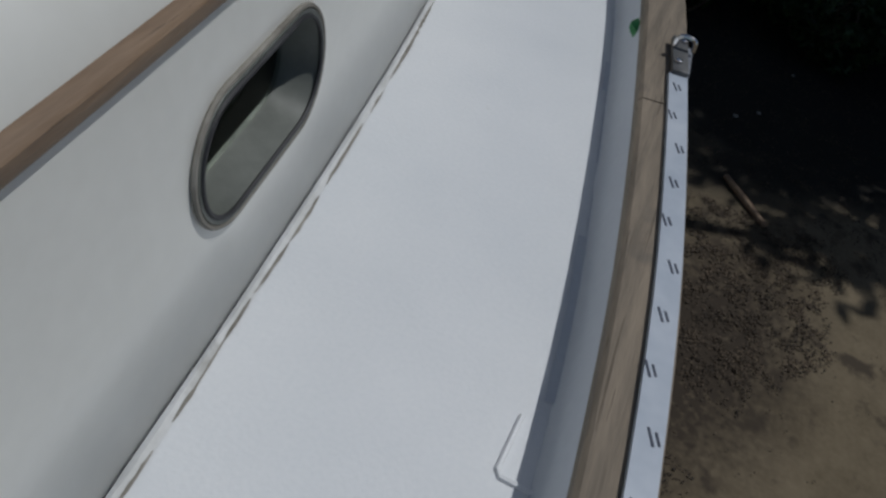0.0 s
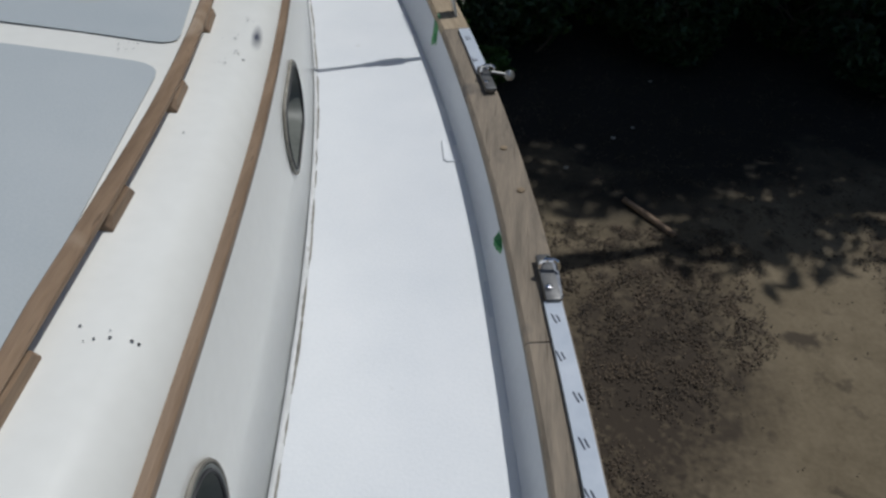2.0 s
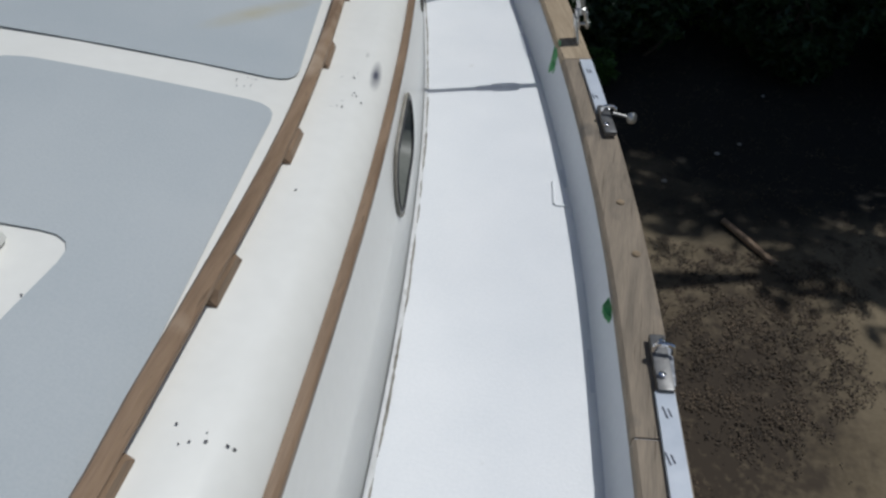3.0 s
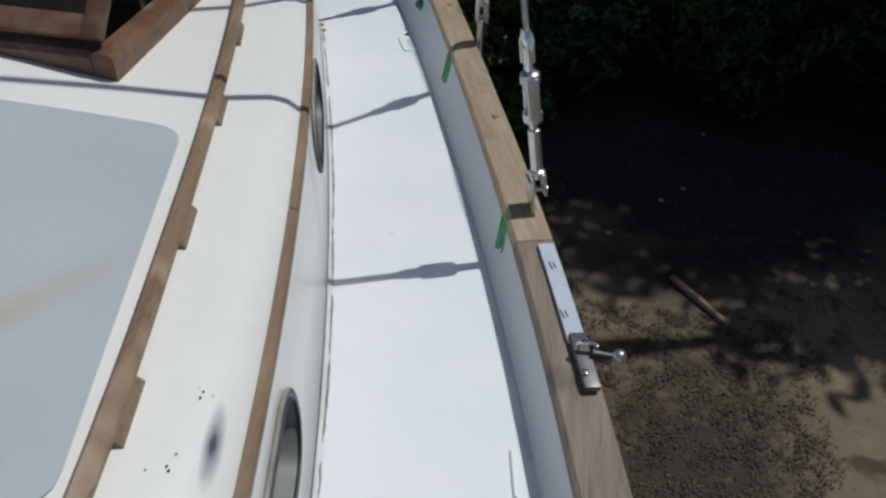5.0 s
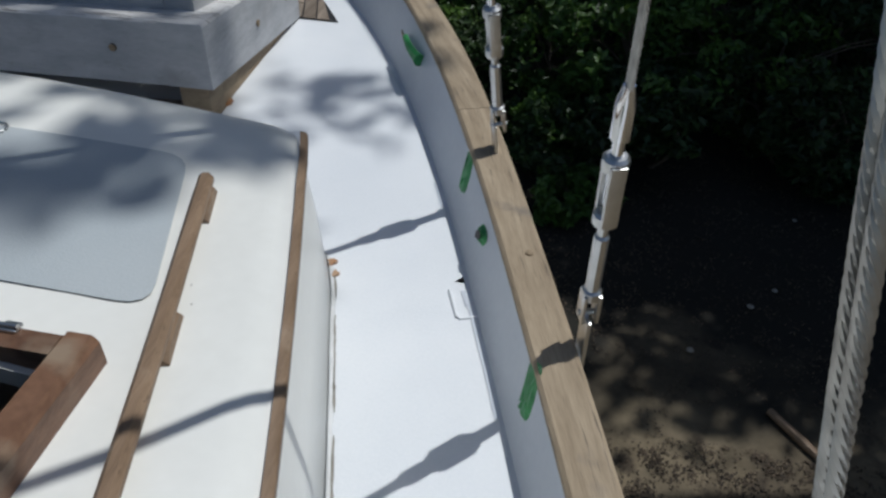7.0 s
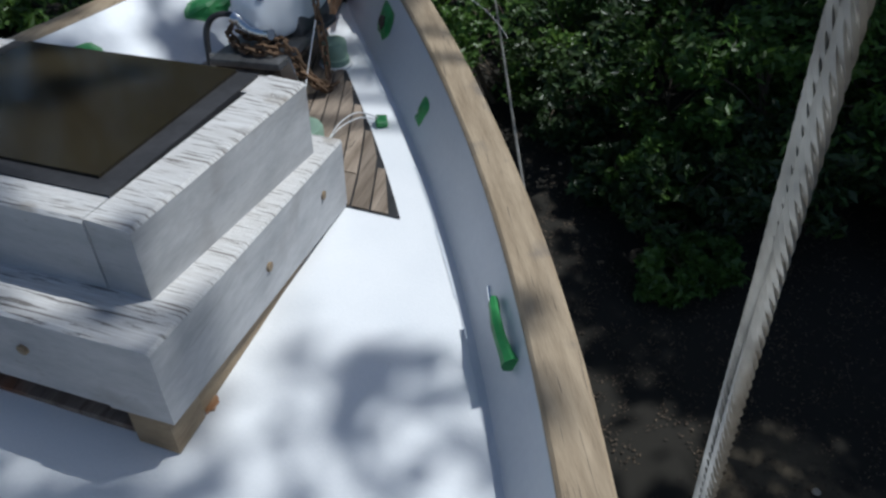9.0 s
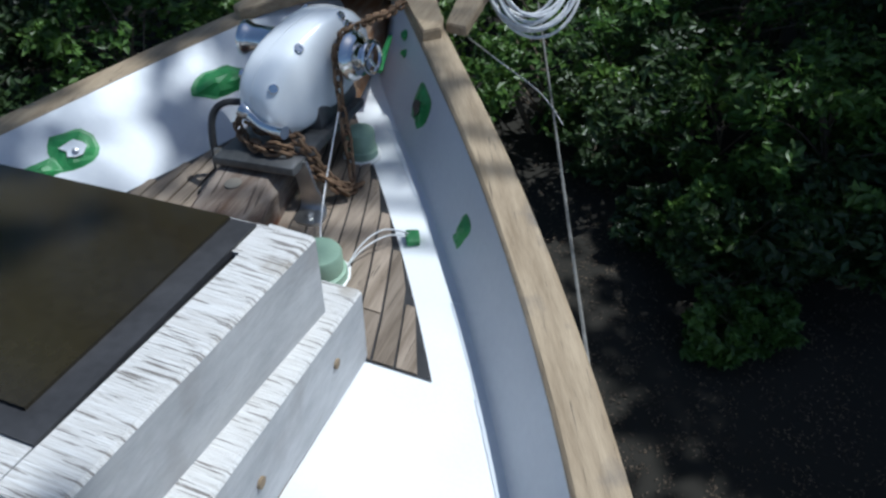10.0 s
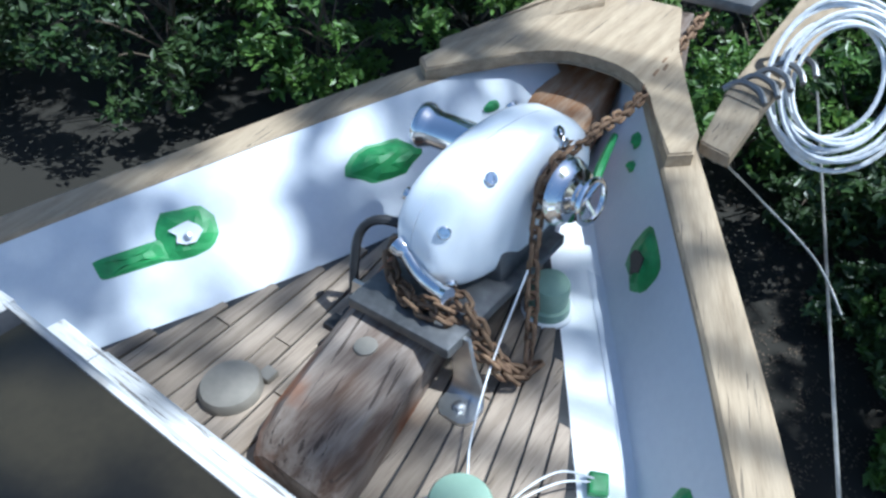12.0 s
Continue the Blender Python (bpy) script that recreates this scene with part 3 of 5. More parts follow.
def port_light(y, z):
    m = on_side(y, z)
    t = thing("window", m.translation, "oval portlight with a grey bezel in the cabin side", "window", "portlights")
    t["kind"] = "structure"
    bm = bmesh.new()
    outs = [(PW - 0.014, PH - 0.014, 0.073, -0.03), (PW, PH, 0.08, 0.001), (PW - 0.004, PH - 0.004, 0.078, 0.005), (PW - 0.016, PH - 0.016, 0.072, 0.004), (PW - 0.05, PH - 0.05, 0.055, -0.042), (PW - 0.055, PH - 0.055, 0.053, -0.05)]
    loops = [[m @ Vector((a, b, d)) for a, b in rounded(w, h, r, 7)] for w, h, r, d in outs]
    strip(bm, loops + [loops[0]], True)
    fr = part("window_frame", bm, BEZEL, t)
    bm = bmesh.new()
    ring = [m @ Vector((a, b, 0.0045)) for a, b in rounded(PW - 0.020, PH - 0.020, 0.070, 8)]
    tube(bm, ring + [ring[0]], 0.0028, 6, False)
    part("gasket", bm, GASKET, fr, "thin black rubber seal")
    bm = bmesh.new()
    ring = [m @ Vector((a, b, 0.002)) for a, b in rounded(PW + 0.004, PH + 0.004, 0.082, 8)]
    tube(bm, ring + [ring[0]], 0.0035, 6, False)
    part("bead", bm, GRIME, fr, "dirty sealant round the rim")
    bm = bmesh.new()
    prism(bm, rounded(PW - 0.056, PH - 0.056, 0.052, 6), 0.005, m @ Matrix.Translation((0, 0, -0.047)))
    part("pane", bm, GLASS, t, "clear pane over a dark cabin").visible_shadow = False
    # added olive sheet behind the glass, imitating the reflection in its lower half
    bm = bmesh.new()
    strip(bm, [[m @ Vector((u, v + 0.10 * u, -0.075 - 0.006 * math.sin(u * 40) - 0.25 * (0.03 - v))) for u in np.linspace(-0.18, 0.18, 30)] for v in (-0.10, 0.0, 0.015)])
    part("pane_reflection", bm, REFLECTION, t, "olive grey sheet standing for the reflection in the lower pane")
    return t


for y, z in PORTS:
    port_light(y, z)

# teak strip along the cabin's shoulder
trim = thing("rub_strip", (SIDE(2), 2, 0.41), "brown teak half-round strip along the cabin side", "trim")
trim["kind"] = "structure"
for y0, y1 in ((-1.6, 2.28), (2.283, 3.74)):
    bm = bmesh.new()
    rows = []
    for y in stations(y0, y1, 0.08):
        c, o = Vector((SIDE(y) - 0.034, y, STRIPZ(y))), normal_of(SIDE, y)
        rows.append([c + o * a + Vector((0, 0, b)) for a, b in ((0.0, -0.016), (0.009, -0.015), (0.014, -0.007), (0.014, 0.006), (0.009, 0.012), (0.0, 0.015))])
    loft(bm, rows)
    part("strip", bm, OILED, trim)

# sealant where the cabin meets the deck
bm = bmesh.new()
rows = []
for y in stations(-1.5, 3.83, 0.025):
    c, o = Vector((SIDE(y), y, 0)), normal_of(SIDE, y)
    w = 0.004 + 0.004 * noise.noise((y * 7, 0, 0)) + 0.003 * noise.noise((y * 30, 0, 5))
    rows.append([c + Vector((0, 0, 0.012 + 0.5 * w)), c + o * w * 0.6 + Vector((0, 0, 0.006)), c + o * (w + 0.006) + Vector((0, 0, 0.0015))])
strip(bm, rows)
bead = setting("sealant_bead", bm, CAULK, "cracked dirty white sealant along the cabin foot", "trim")
rnd = random.Random(77)
y = -1.3
while y < 3.7:
    ln = rnd.uniform(0.05, 0.32)
    bm = bmesh.new()
    rows = []
    for q in stations(y, min(y + ln, 3.76), 0.012):
        c, o = Vector((SIDE(q), q, 0)), normal_of(SIDE, q)
        w = max(0.0006, (0.0022 + 0.0028 * noise.noise((q * 9, 3, 0)) + 0.002 * noise.noise((q * 60, 1, 0))) * min(1, (q - y) * 30 + 0.2, (y + ln - q) * 30 + 0.2))
        d = 0.010 + 0.003 * noise.noise((q * 5, 8, 0)) + 0.0015 * noise.noise((q * 45, 2, 0))
        rows.append([c + o * (d - w) + Vector((0, 0, 0.0036)), c + o * (d + w) + Vector((0, 0, 0.0028))])
    if len(rows) > 1:
        strip(bm, rows)
        part("crack", bm, GRIME, bead, "dark dirty crack in the sealant")
    y += ln + rnd.uniform(0.0, 0.05)


def roof_panel(outline, r=0.05):
    """A grey painted field on the roof, with rounded corners."""
    P = [Vector((x, y, 0)) for x, y in outline]
    ring = []
    for i, p in enumerate(P):
        a, b = (P[i - 1] - p), (P[(i + 1) % len(P)] - p)
        k = min(r, a.length / 2.1, b.length / 2.1)
        a, b = p + a.normalized() * k, p + b.normalized() * k
        ring += [a.lerp(p, t).lerp(p.lerp(b, t), t) for t in (0, 0.25, 0.5, 0.75, 1)]
    bm = bmesh.new()
    f = bm.faces.new([bm.verts.new(p) for p in ring])
    bmesh.ops.triangulate(bm, faces=[f])
    for _ in range(3):
        long = [e for e in bm.edges if e.calc_length() > 0.1]
        if long:
            bmesh.ops.subdivide_edges(bm, edges=long, cuts=1)
    bmesh.ops.triangulate(bm, faces=bm.faces)
    for v in bm.verts:
        v.co.z = roof(v.co.x, v.co.y) + 0.003
    return part("roof_panel", bm, PANEL, cabin, "flat grey non-skid field")


roof_panel([(1.435, 0.765), (1.322, 1.60), (0.89, 1.525), (0.70, 1.25), (0.92, 1.115), (1.235, 1.17), (1.235, 0.765)])
roof_panel([(1.318, 1.69), (1.160, 2.405), (0.82, 2.345), (0.64, 2.06), (0.70, 1.58)])
roof_panel([(0.968, 3.195), (0.842, 3.58), (0.0, 3.50), (-0.842, 3.58), (-0.968, 3.195), (0.0, 3.10)])
roof_panel([(0.95, -1.2), (0.95, 0.62), (-0.95, 0.62), (-0.95, -1.2)])


# ---- handrail on the cabin top ----
def handrail(s):
    t = thing("handrail", (s * RAIL(2), 2, roof(RAIL(2), 2)), "brown teak grab rail on low feet along the cabin top", "handrail", "handrails")

    def sec(y, z0, z1, w):
        o = normal_of(RAIL, y)
        c = Vector((RAIL(y), y, roof(RAIL(y), y)))
        pts = [(-w, z0), (w, z0), (w, z1 - 0.008), (w - 0.007, z1), (-w + 0.007, z1), (-w, z1 - 0.008)]
        return [(s * (c + o * a).x, (c + o * a).y, c.z + b) for a, b in pts]
    bm = bmesh.new()
    loft(bm, [sec(y, 0.024, 0.040 if 0.9 < y < 3.5 else 0.034, 0.0125) for y in [0.815, 0.84] + stations(0.87, 3.45, 0.09) + [3.475, 3.495]])
    part("bar", bm, OILED, t)
    for y in (0.845, 1.172, 1.494, 1.822, 2.150, 2.487, 2.813, 3.145, 3.45):
        bm = bmesh.new()
        a, b = (0.07, 0.06) if y < 1 else (0.045, 0.045)
        loft(bm, [sec(y - a, -0.006, 0.010, 0.0142), sec(y - a + 0.012, -0.006, 0.024, 0.0142), sec(y + b - 0.012, -0.006, 0.024, 0.0142), sec(y + b, -0.006, 0.010, 0.0142)])
        part("foot", bm, OILED, t)
    return t


handrail(1), handrail(-1)


# ---- skylight hatch with its lid propped open ----
def skylight():
    t = thing("skylight", ((SKX0 + SKX1) / 2, SKY0, 0.52), "weathered red brown wooden skylight hatch, lid propped open", "skylight")
    h, th = 0.06, 0.040

    def board(p, q, inward):
        bm = bmesh.new()
        p, q, n = Vector(p), Vector(q), Vector(inward)
        rows = []
        for c in (p, q):
            zb = roof(c.x, c.y) - 0.02
            a, b = c, c + n * th
            zt = roof(SKX1, c.y) + 0.048
            rows.append([(a.x, a.y, zb), (a.x, a.y, zt - 0.01), (a.x + n.x * 0.008, a.y + n.y * 0.008, zt), (b.x, b.y, zt), (b.x, b.y, zb)])
        loft(bm, rows)
        part("coaming", bm, REDWOOD, t)
    board((SKX1 + 0.026, SKY0, 0), (SKX1 - 0.006, SKY1, 0), (-1, 0, 0))
    board((SKX0, SKY0, 0), (SKX0, SKY1, 0), (1, 0, 0))
    board((SKX0 + th, SKY0, 0), (SKX1 + 0.024 - th, SKY0, 0), (0, 1, 0))
    board((SKX0 + th, SKY1, 0), (SKX1 - 0.008 - th, SKY1, 0), (0, -1, 0))
    lid = Matrix.Translation((0, SKY0 + 0.025, roof(SKX1, SKY0) + 0.056)) @ pose(0, 0, 0, 44)
    x0, x1, ln = SKX0 + 0.02, SKX1 + 0.002, 0.50
    for cx, cy, sx, sy in ((x0 + 0.015, ln / 2, 0.03, ln), (x1 - 0.015, ln / 2, 0.03, ln), ((x0 + x1) / 2, 0.02, x1 - x0 - 0.06, 0.04), ((x0 + x1) / 2, ln - 0.02, x1 - x0 - 0.06, 0.04)):
        bm = bmesh.new()
        block(bm, lid @ Vector((cx, cy, 0.014)), (sx, sy, 0.03), lid.to_3x3().to_4x4(), 0.004)
        part("lid_frame", bm, REDWOOD, t)
    bm = bmesh.new()
    block(bm, lid @ Vector(((x0 + x1) / 2, ln / 2, 0.016)), (x1 - x0 - 0.058, ln - 0.078, 0.008), lid.to_3x3().to_4x4(), 0)
    part("pane", bm, ACRYL, t, "dark smoked acrylic pane")
    bm = bmesh.new()
    tube(bm, [(SKX1 - 0.055, 2.80, 0.46), lid @ Vector((x1 - 0.09, 0.40, 0.0))], 0.007)
    part("strut", bm, STEEL, t, "thin steel stay")
    for x in (0.86, 0.5):
        bm = bmesh.new()
        block(bm, (x, SKY1 - 0.010, roof(SKX1, SKY1) + 0.05), (0.024, 0.018, 0.006))
        tube(bm, [(x - 0.012, SKY1 - 0.012, roof(SKX1, SKY1) + 0.055), (x + 0.012, SKY1 - 0.012, roof(SKX1, SKY1) + 0.055)], 0.0035)
        part("hinge", bm, STEEL, t, "small steel hinge")


skylight()

# small fittings on the cabin top
bm = bmesh.new()
tube(bm, [(0.506 + 0.018 * math.cos(a), 3.535 + 0.018 * math.sin(a), roof(0.506, 3.53) + 0.005) for a in np.linspace(0, 6.0, 20)], 0.003)
eye = thing("pad_eye", (0.506, 3.535, 0.44), "small round steel ring on the cabin roof", "ring")
part("ring", bm, STEEL, eye)
bm = bmesh.new()
block(bm, (0, 0, 0), (0.05, 0.09, 0.05), Matrix.Translation((1.145, 1.09, roof(1.145, 1.09) + 0.022)), 0.012, 0.6)
fit_ = thing("roof_fitting", (1.145, 1.09, 0.55), "small cream white moulded block on the roof", "fitting")
part("block", bm, GEL, fit_)

# specks and a dark smear on the roof
def speck(x, y, r, seed, long=1.0, turn=0.0):
    rnd = random.Random(seed)
    bm = bmesh.new()
    ring = [(r * long * math.cos(a) * rnd.uniform(0.88, 1.1), r * math.sin(a) * rnd.uniform(0.85, 1.1)) for a in (2 * math.pi * i / 26 for i in range(26))]
    m = pose(0, 0, 0, 0, 0, turn)
    pts = [m @ Vector((a, b, 0)) for a, b in ring]
    bm.faces.new([bm.verts.new((x + p.x, y + p.y, 0)) for p in pts])
    bmesh.ops.solidify(bm, geom=list(bm.faces), thickness=0.0012)
    for v in bm.verts:
        v.co.z += shell_z(v.co.x, v.co.y) + 0.002
    return part("speck", bm, STAIN, cabin, "dark fleck of dirt")


def shell_z(x, y):
    w, t, r = SIDE(y), STRIPZ(y), RAIL(y)
    zr = roof(r, y)
    if x < r:
        return roof(x, y)
    xs = [r, w - 0.088, w - 0.060, w - 0.042, w - 0.034]
    zs = [zr, t + 0.90 * (zr - t), t + 0.68 * (zr - t), t + 0.35 * (zr - t), t + 0.010]
    return float(np.interp(x, xs, zs))


STAIN = surf("dark dirt", (0.05, 0.05, 0.06), (0.16, 0.16, 0.18), scale=30, rough=0.9, bump=0.0)
rnd = random.Random(5)
for i in range(7):
    speck(1.528 - 0.010 * i + rnd.uniform(-0.005, 0.005), 0.948 + rnd.uniform(-0.012, 0.012), rnd.uniform(0.0008, 0.002), 20 + i)
for i in range(10):
    y = rnd.uniform(0.9, 3.3)
    speck(RAIL(y) + rnd.uniform(-0.3, 0.06), y, rnd.uniform(0.0008, 0.002), 40 + i)
for i, (cx, cy) in enumerate(((1.403, 1.863), (1.393, 1.772), (1.43, 1.703), (1.406, 1.658), (1.24, 1.631), (1.25, 1.65))):
    for j in range(4):
        speck(cx + rnd.uniform(-0.012, 0.012), cy + rnd.uniform(-0.014, 0.014), rnd.uniform(0.0008, 0.002), 80 + 5 * i + j)


# ---- shrouds with their turnbuckles, outside the cap rail ----
def shroud(x, y, lean, rake, k_len=1.0, group="shrouds"):
    o = normal_of(CAP, y)
    base = Vector((x, y, CAPZ(y)))
    u = Vector((lean, rake, 1.0)).normalized()
    side = u.cross(o).normalized()
    t = thing("shroud", base, "steel wire shroud with turnbuckle, bolted outside the cap rail", "shroud", group)
    P = lambda d, a=0.0, b=0.0: base + u * (d * k_len) + side * a + o * b
    R = frame_at((0, 0, 0), side, u).to_3x3().to_4x4()
    bm = bmesh.new()
    block(bm, base + Vector((0, 0, -0.10)), (0.042, 0.36, 0.008), R, 0.002)
    part("chainplate", bm, STEEL, t)
    for k in (-1, 1):
        bm = bmesh.new()
        block(bm, P(0.105, 0, 0.013 * k), (0.032, 0.075 * k_len, 0.007), R, 0.002)
        part("jaw", bm, STEEL, t)
    bm = bmesh.new()
    tube(bm, [P(0.085, 0, -0.02), P(0.085, 0, 0.02)], 0.006)
    part("pin", bm, STEEL, t)
    bm = bmesh.new()
    tube(bm, [P(0.13), P(0.15), P(0.155), P(0.29), P(0.295), P(0.34)], [0.018, 0.018, 0.013, 0.013, 0.009, 0.009])
    part("lower_screw", bm, STEEL, t)
    for k in (-1, 1):
        bm = bmesh.new()
        block(bm, P(0.395, 0.018 * k), (0.010, 0.13 * k_len, 0.026), R, 0.003)
        part("body", bm, STEEL, t)
    for d in (0.335, 0.455):
        bm = bmesh.new()
        lathe(bm, [(0.016, -0.014), (0.021, -0.009), (0.021, 0.009), (0.016, 0.014)], Matrix.Translation(P(d)) @ frame_at((0, 0, 0), side, u).to_3x3().to_4x4() @ pose(0, 0, 0, -90), 12)
        part("collar", bm, STEEL, t)
    bm = bmesh.new()
    tube(bm, [P(0.37), P(0.50), P(0.505), P(0.57), P(0.60)], [0.010, 0.010, 0.016, 0.016, 0.009], 12)
    part("swage", bm, CHROME, t)
    for off in (-0.0052, 0.0052):
        bm = bmesh.new()
        for k in range(6):
            a0 = 2 * math.pi * k / 6
            pts = []
            for i in range(201):
                d = 0.585 + 1.35 * i / 200
                a = a0 + d * 80
                pts.append(P(d, off + 0.0034 * math.cos(a), 0.0034 * math.sin(a)))
            tube(bm, pts, 0.0021, 4, False)
        tube(bm, [P(0.57, off), P(1.9, off)], 0.0042, 6)
        tube(bm, [P(1.9, off), P(11.0, off)], 0.005, 6)
        part("wire", bm, WIRE, t)
    return t


shroud(1.798, 2.735, -0.205, 0.085, 0.70), shroud(1.583, 3.546, -0.02, -0.115, 0.92), shroud(1.345, 4.15, -0.10, -0.13, 0.8)


# ---- green masking tape on the bulwark ----
def on_bulwark(y, k, s=1):
    """A pose on the bulwark's inner face at k of its height: x along it, y up, z inward."""
    line = foot_line(s)
    f, c = Vector((line(y), y, 0)), Vector((cap_line(s)(y), y, CAPZ(y)))
    nf = normal_of(line, y)
    along = Vector((nf.y * -1, nf.x, 0))
    p = f.lerp(c, k) + nf * 0.004 * math.sin(k * math.pi)
    m = frame_at(p, along * -1, c - f)
    return Matrix.Diagonal((s, 1, 1, 1)) @ m


def tape(y, k, w, h, seed, s=1, turn=0.0, dark=False, lift=0.012, square=1.0):
    m = on_bulwark(y, k, s) @ pose(0, 0, 0, 0, 0, turn)
    rnd = random.Random(seed)
    n = 14
    low = 1 - 0.2 * square
    ring = [(0.5 * w * math.copysign(abs(math.cos(a)) ** square, math.cos(a)) * rnd.uniform(low, 1.1), 0.5 * h * math.copysign(abs(math.sin(a)) ** square, math.sin(a)) * rnd.uniform(low, 1.1)) for a in (2 * math.pi * (i + 0.5) / n for i in range(n))]
    bm = bmesh.new()
    rows = []
    for q, z in ((1.0, 0.0015), (0.85, 0.003), (0.6, 0.7), (0.3, 1.0)):
        zz = z if z < 0.1 else lift * z
        rows.append([m @ Vector((x * q, y_ * q, zz + (rnd.uniform(-0.002, 0.004) if z > 0.1 else 0))) for x, y_ in ring])
    vs = strip(bm, rows, True)
    bm.faces.new(vs[-1])
    t = thing("tape_patch", m.translation, "crumpled green masking tape over a fitting on the bulwark", "tape", "tape patches")
    part("tape", bm, TAPE, t, smooth=False)
    if dark:
        bm = bmesh.new()
        if dark == 1:
            prism(bm, [(0.24 * w * math.cos(a) * rnd.uniform(0.6, 1.2), 0.2 * h * math.sin(a) * rnd.uniform(0.6, 1.25)) for a in (2 * math.pi * i / 11 for i in range(11))], 0.003, m @ Matrix.Translation((0, 0, lift + 0.002)))
            part("opening", bm, BLACK, t, "torn hole in the tape", smooth=False)
        else:
            prism(bm, [(0.026 * math.cos(a) * rnd.uniform(0.7, 1.2) * (1.5 if k % 3 else 1), 0.026 * math.sin(a) * rnd.uniform(0.7, 1.3)) for k, a in enumerate(2 * math.pi * i / 9 for i in range(9))], 0.003, m @ Matrix.Translation((0, 0, lift + 0.003)))
            bare = part("opening", bm, WLPAINT, t, "torn hole showing pale paint", smooth=False)
            bm = bmesh.new()
            lathe(bm, [(0.009, 0), (0.009, 0.006), (0.004, 0.008)], m @ Matrix.Translation((0, -0.01, lift + 0.006)), 10)
            part("bolt", bm, STEEL, bare)
    return t


tape(1.675, 0.60, 0.075, 0.035, 1)
for y, sd in ((2.70, 2), (3.44, 3), (4.10, 4)):
    tape(y, 0.62, 0.115, 0.06, sd, turn=-66, lift=0.004, square=0.4)
tape(3.88, 0.55, 0.07, 0.045, 5, dark=1)
tape(5.51, 0.32, 0.07, 0.10, 7, lift=0.012, square=0.5)
tape(5.94, 0.48, 0.15, 0.12, 8, dark=1, square=0.55)
tape(6.22, 0.75, 0.06, 0.035, 18)
tape(6.17, 0.6, 0.035, 0.03, 19)
tape(5.90, 0.52, 0.22, 0.11, 9, s=-1, turn=6, lift=0.02)
tape(5.455, 0.55, 0.125, 0.125, 10, s=-1, dark=2, square=0.7)
tape(5.34, 0.5, 0.15, 0.05, 11, s=-1, lift=0.004, square=0.3)
tape(6.2, 0.62, 0.06, 0.03, 12, s=-1)
# strip of tape along the opening beside the bowsprit
strip_of = thing("tape_patch", (0.058, 6.12, 0.12), "narrow strip of green masking tape beside the bowsprit", "tape", "tape patches")
bm = bmesh.new()
tube(bm, [(0.075, 6.06, 0.125), (0.058, 6.12, 0.14), (0.030, 6.24, 0.15)], [0.009, 0.011, 0.008], 6)
part("tape", bm, TAPE, strip_of, smooth=False)
# taped lever: a long roll of tape
lever = thing("taped_handle", (1.0, 4.66, 0.08), "steel rod wrapped in green masking tape on the bulwark", "handle")
m1, m2 = on_bulwark(4.83, 0.58), on_bulwark(4.67, 0.60)
bm = bmesh.new()
tube(bm, smoothline([m1 @ Vector((0, 0, 0.015)), m1.lerp(m2, 0.5) @ Vector((0, 0, 0.022)), m2 @ Vector((0, 0, 0.012))], 6), [0.010, 0.011, 0.012, 0.011, 0.012, 0.013, 0.013, 0.013, 0.014, 0.015, 0.016, 0.018, 0.02][:13], 8)
part("wrap", bm, TAPE, lever)
bm = bmesh.new()
tube(bm, [m1 @ Vector((-0.03, 0.005, 0.02)), m1 @ Vector((0.09, -0.012, 0.026))], 0.005)
part("rod", bm, CHROME, lever, "bare polished rod")


# ---- film-wrapped track on the cap rail, and its lead block ----
def track(y0, y1, n):
    t = thing("genoa_track", (CAP(y0) + 0.06, y0, CAPZ(y0)), "flat rail track still in printed silver protective film", "track", "tracks")

    def row(y, w0, w1, z):
        o = normal_of(CAP, y)
        c = Vector((CAP(y), y, CAPZ(y) + z))
        return [c + o * w0, c + o * w1]
    bm = bmesh.new()
    loft(bm, [row(y, 0.042, 0.076, 0.001) + row(y, 0.042, 0.076, 0.010)[::-1] for y in stations(y0, y1, 0.08)])
    part("bar", bm, FILM, t)
    for i in range(n):
        y = y0 + (y1 - y0) * (i + 0.5) / n
        o = normal_of(CAP, y)
        c = Vector((CAP(y), y, CAPZ(y) + 0.0105)) + o * (0.050 + 0.007 * (i % 3))
        for k, ln in ((0, 0.024), (1, 0.017)):
            bm = bmesh.new()
            block(bm, c + o * (0.008 * k - 0.004), (0.0028, ln, 0.0008), pose(0, 0, 0, 0, 0, 22), 0)
            part("print_bar", bm, INK, t)
    return t


track(-0.9, 1.44, 26)
track(2.335, 2.60, 2)


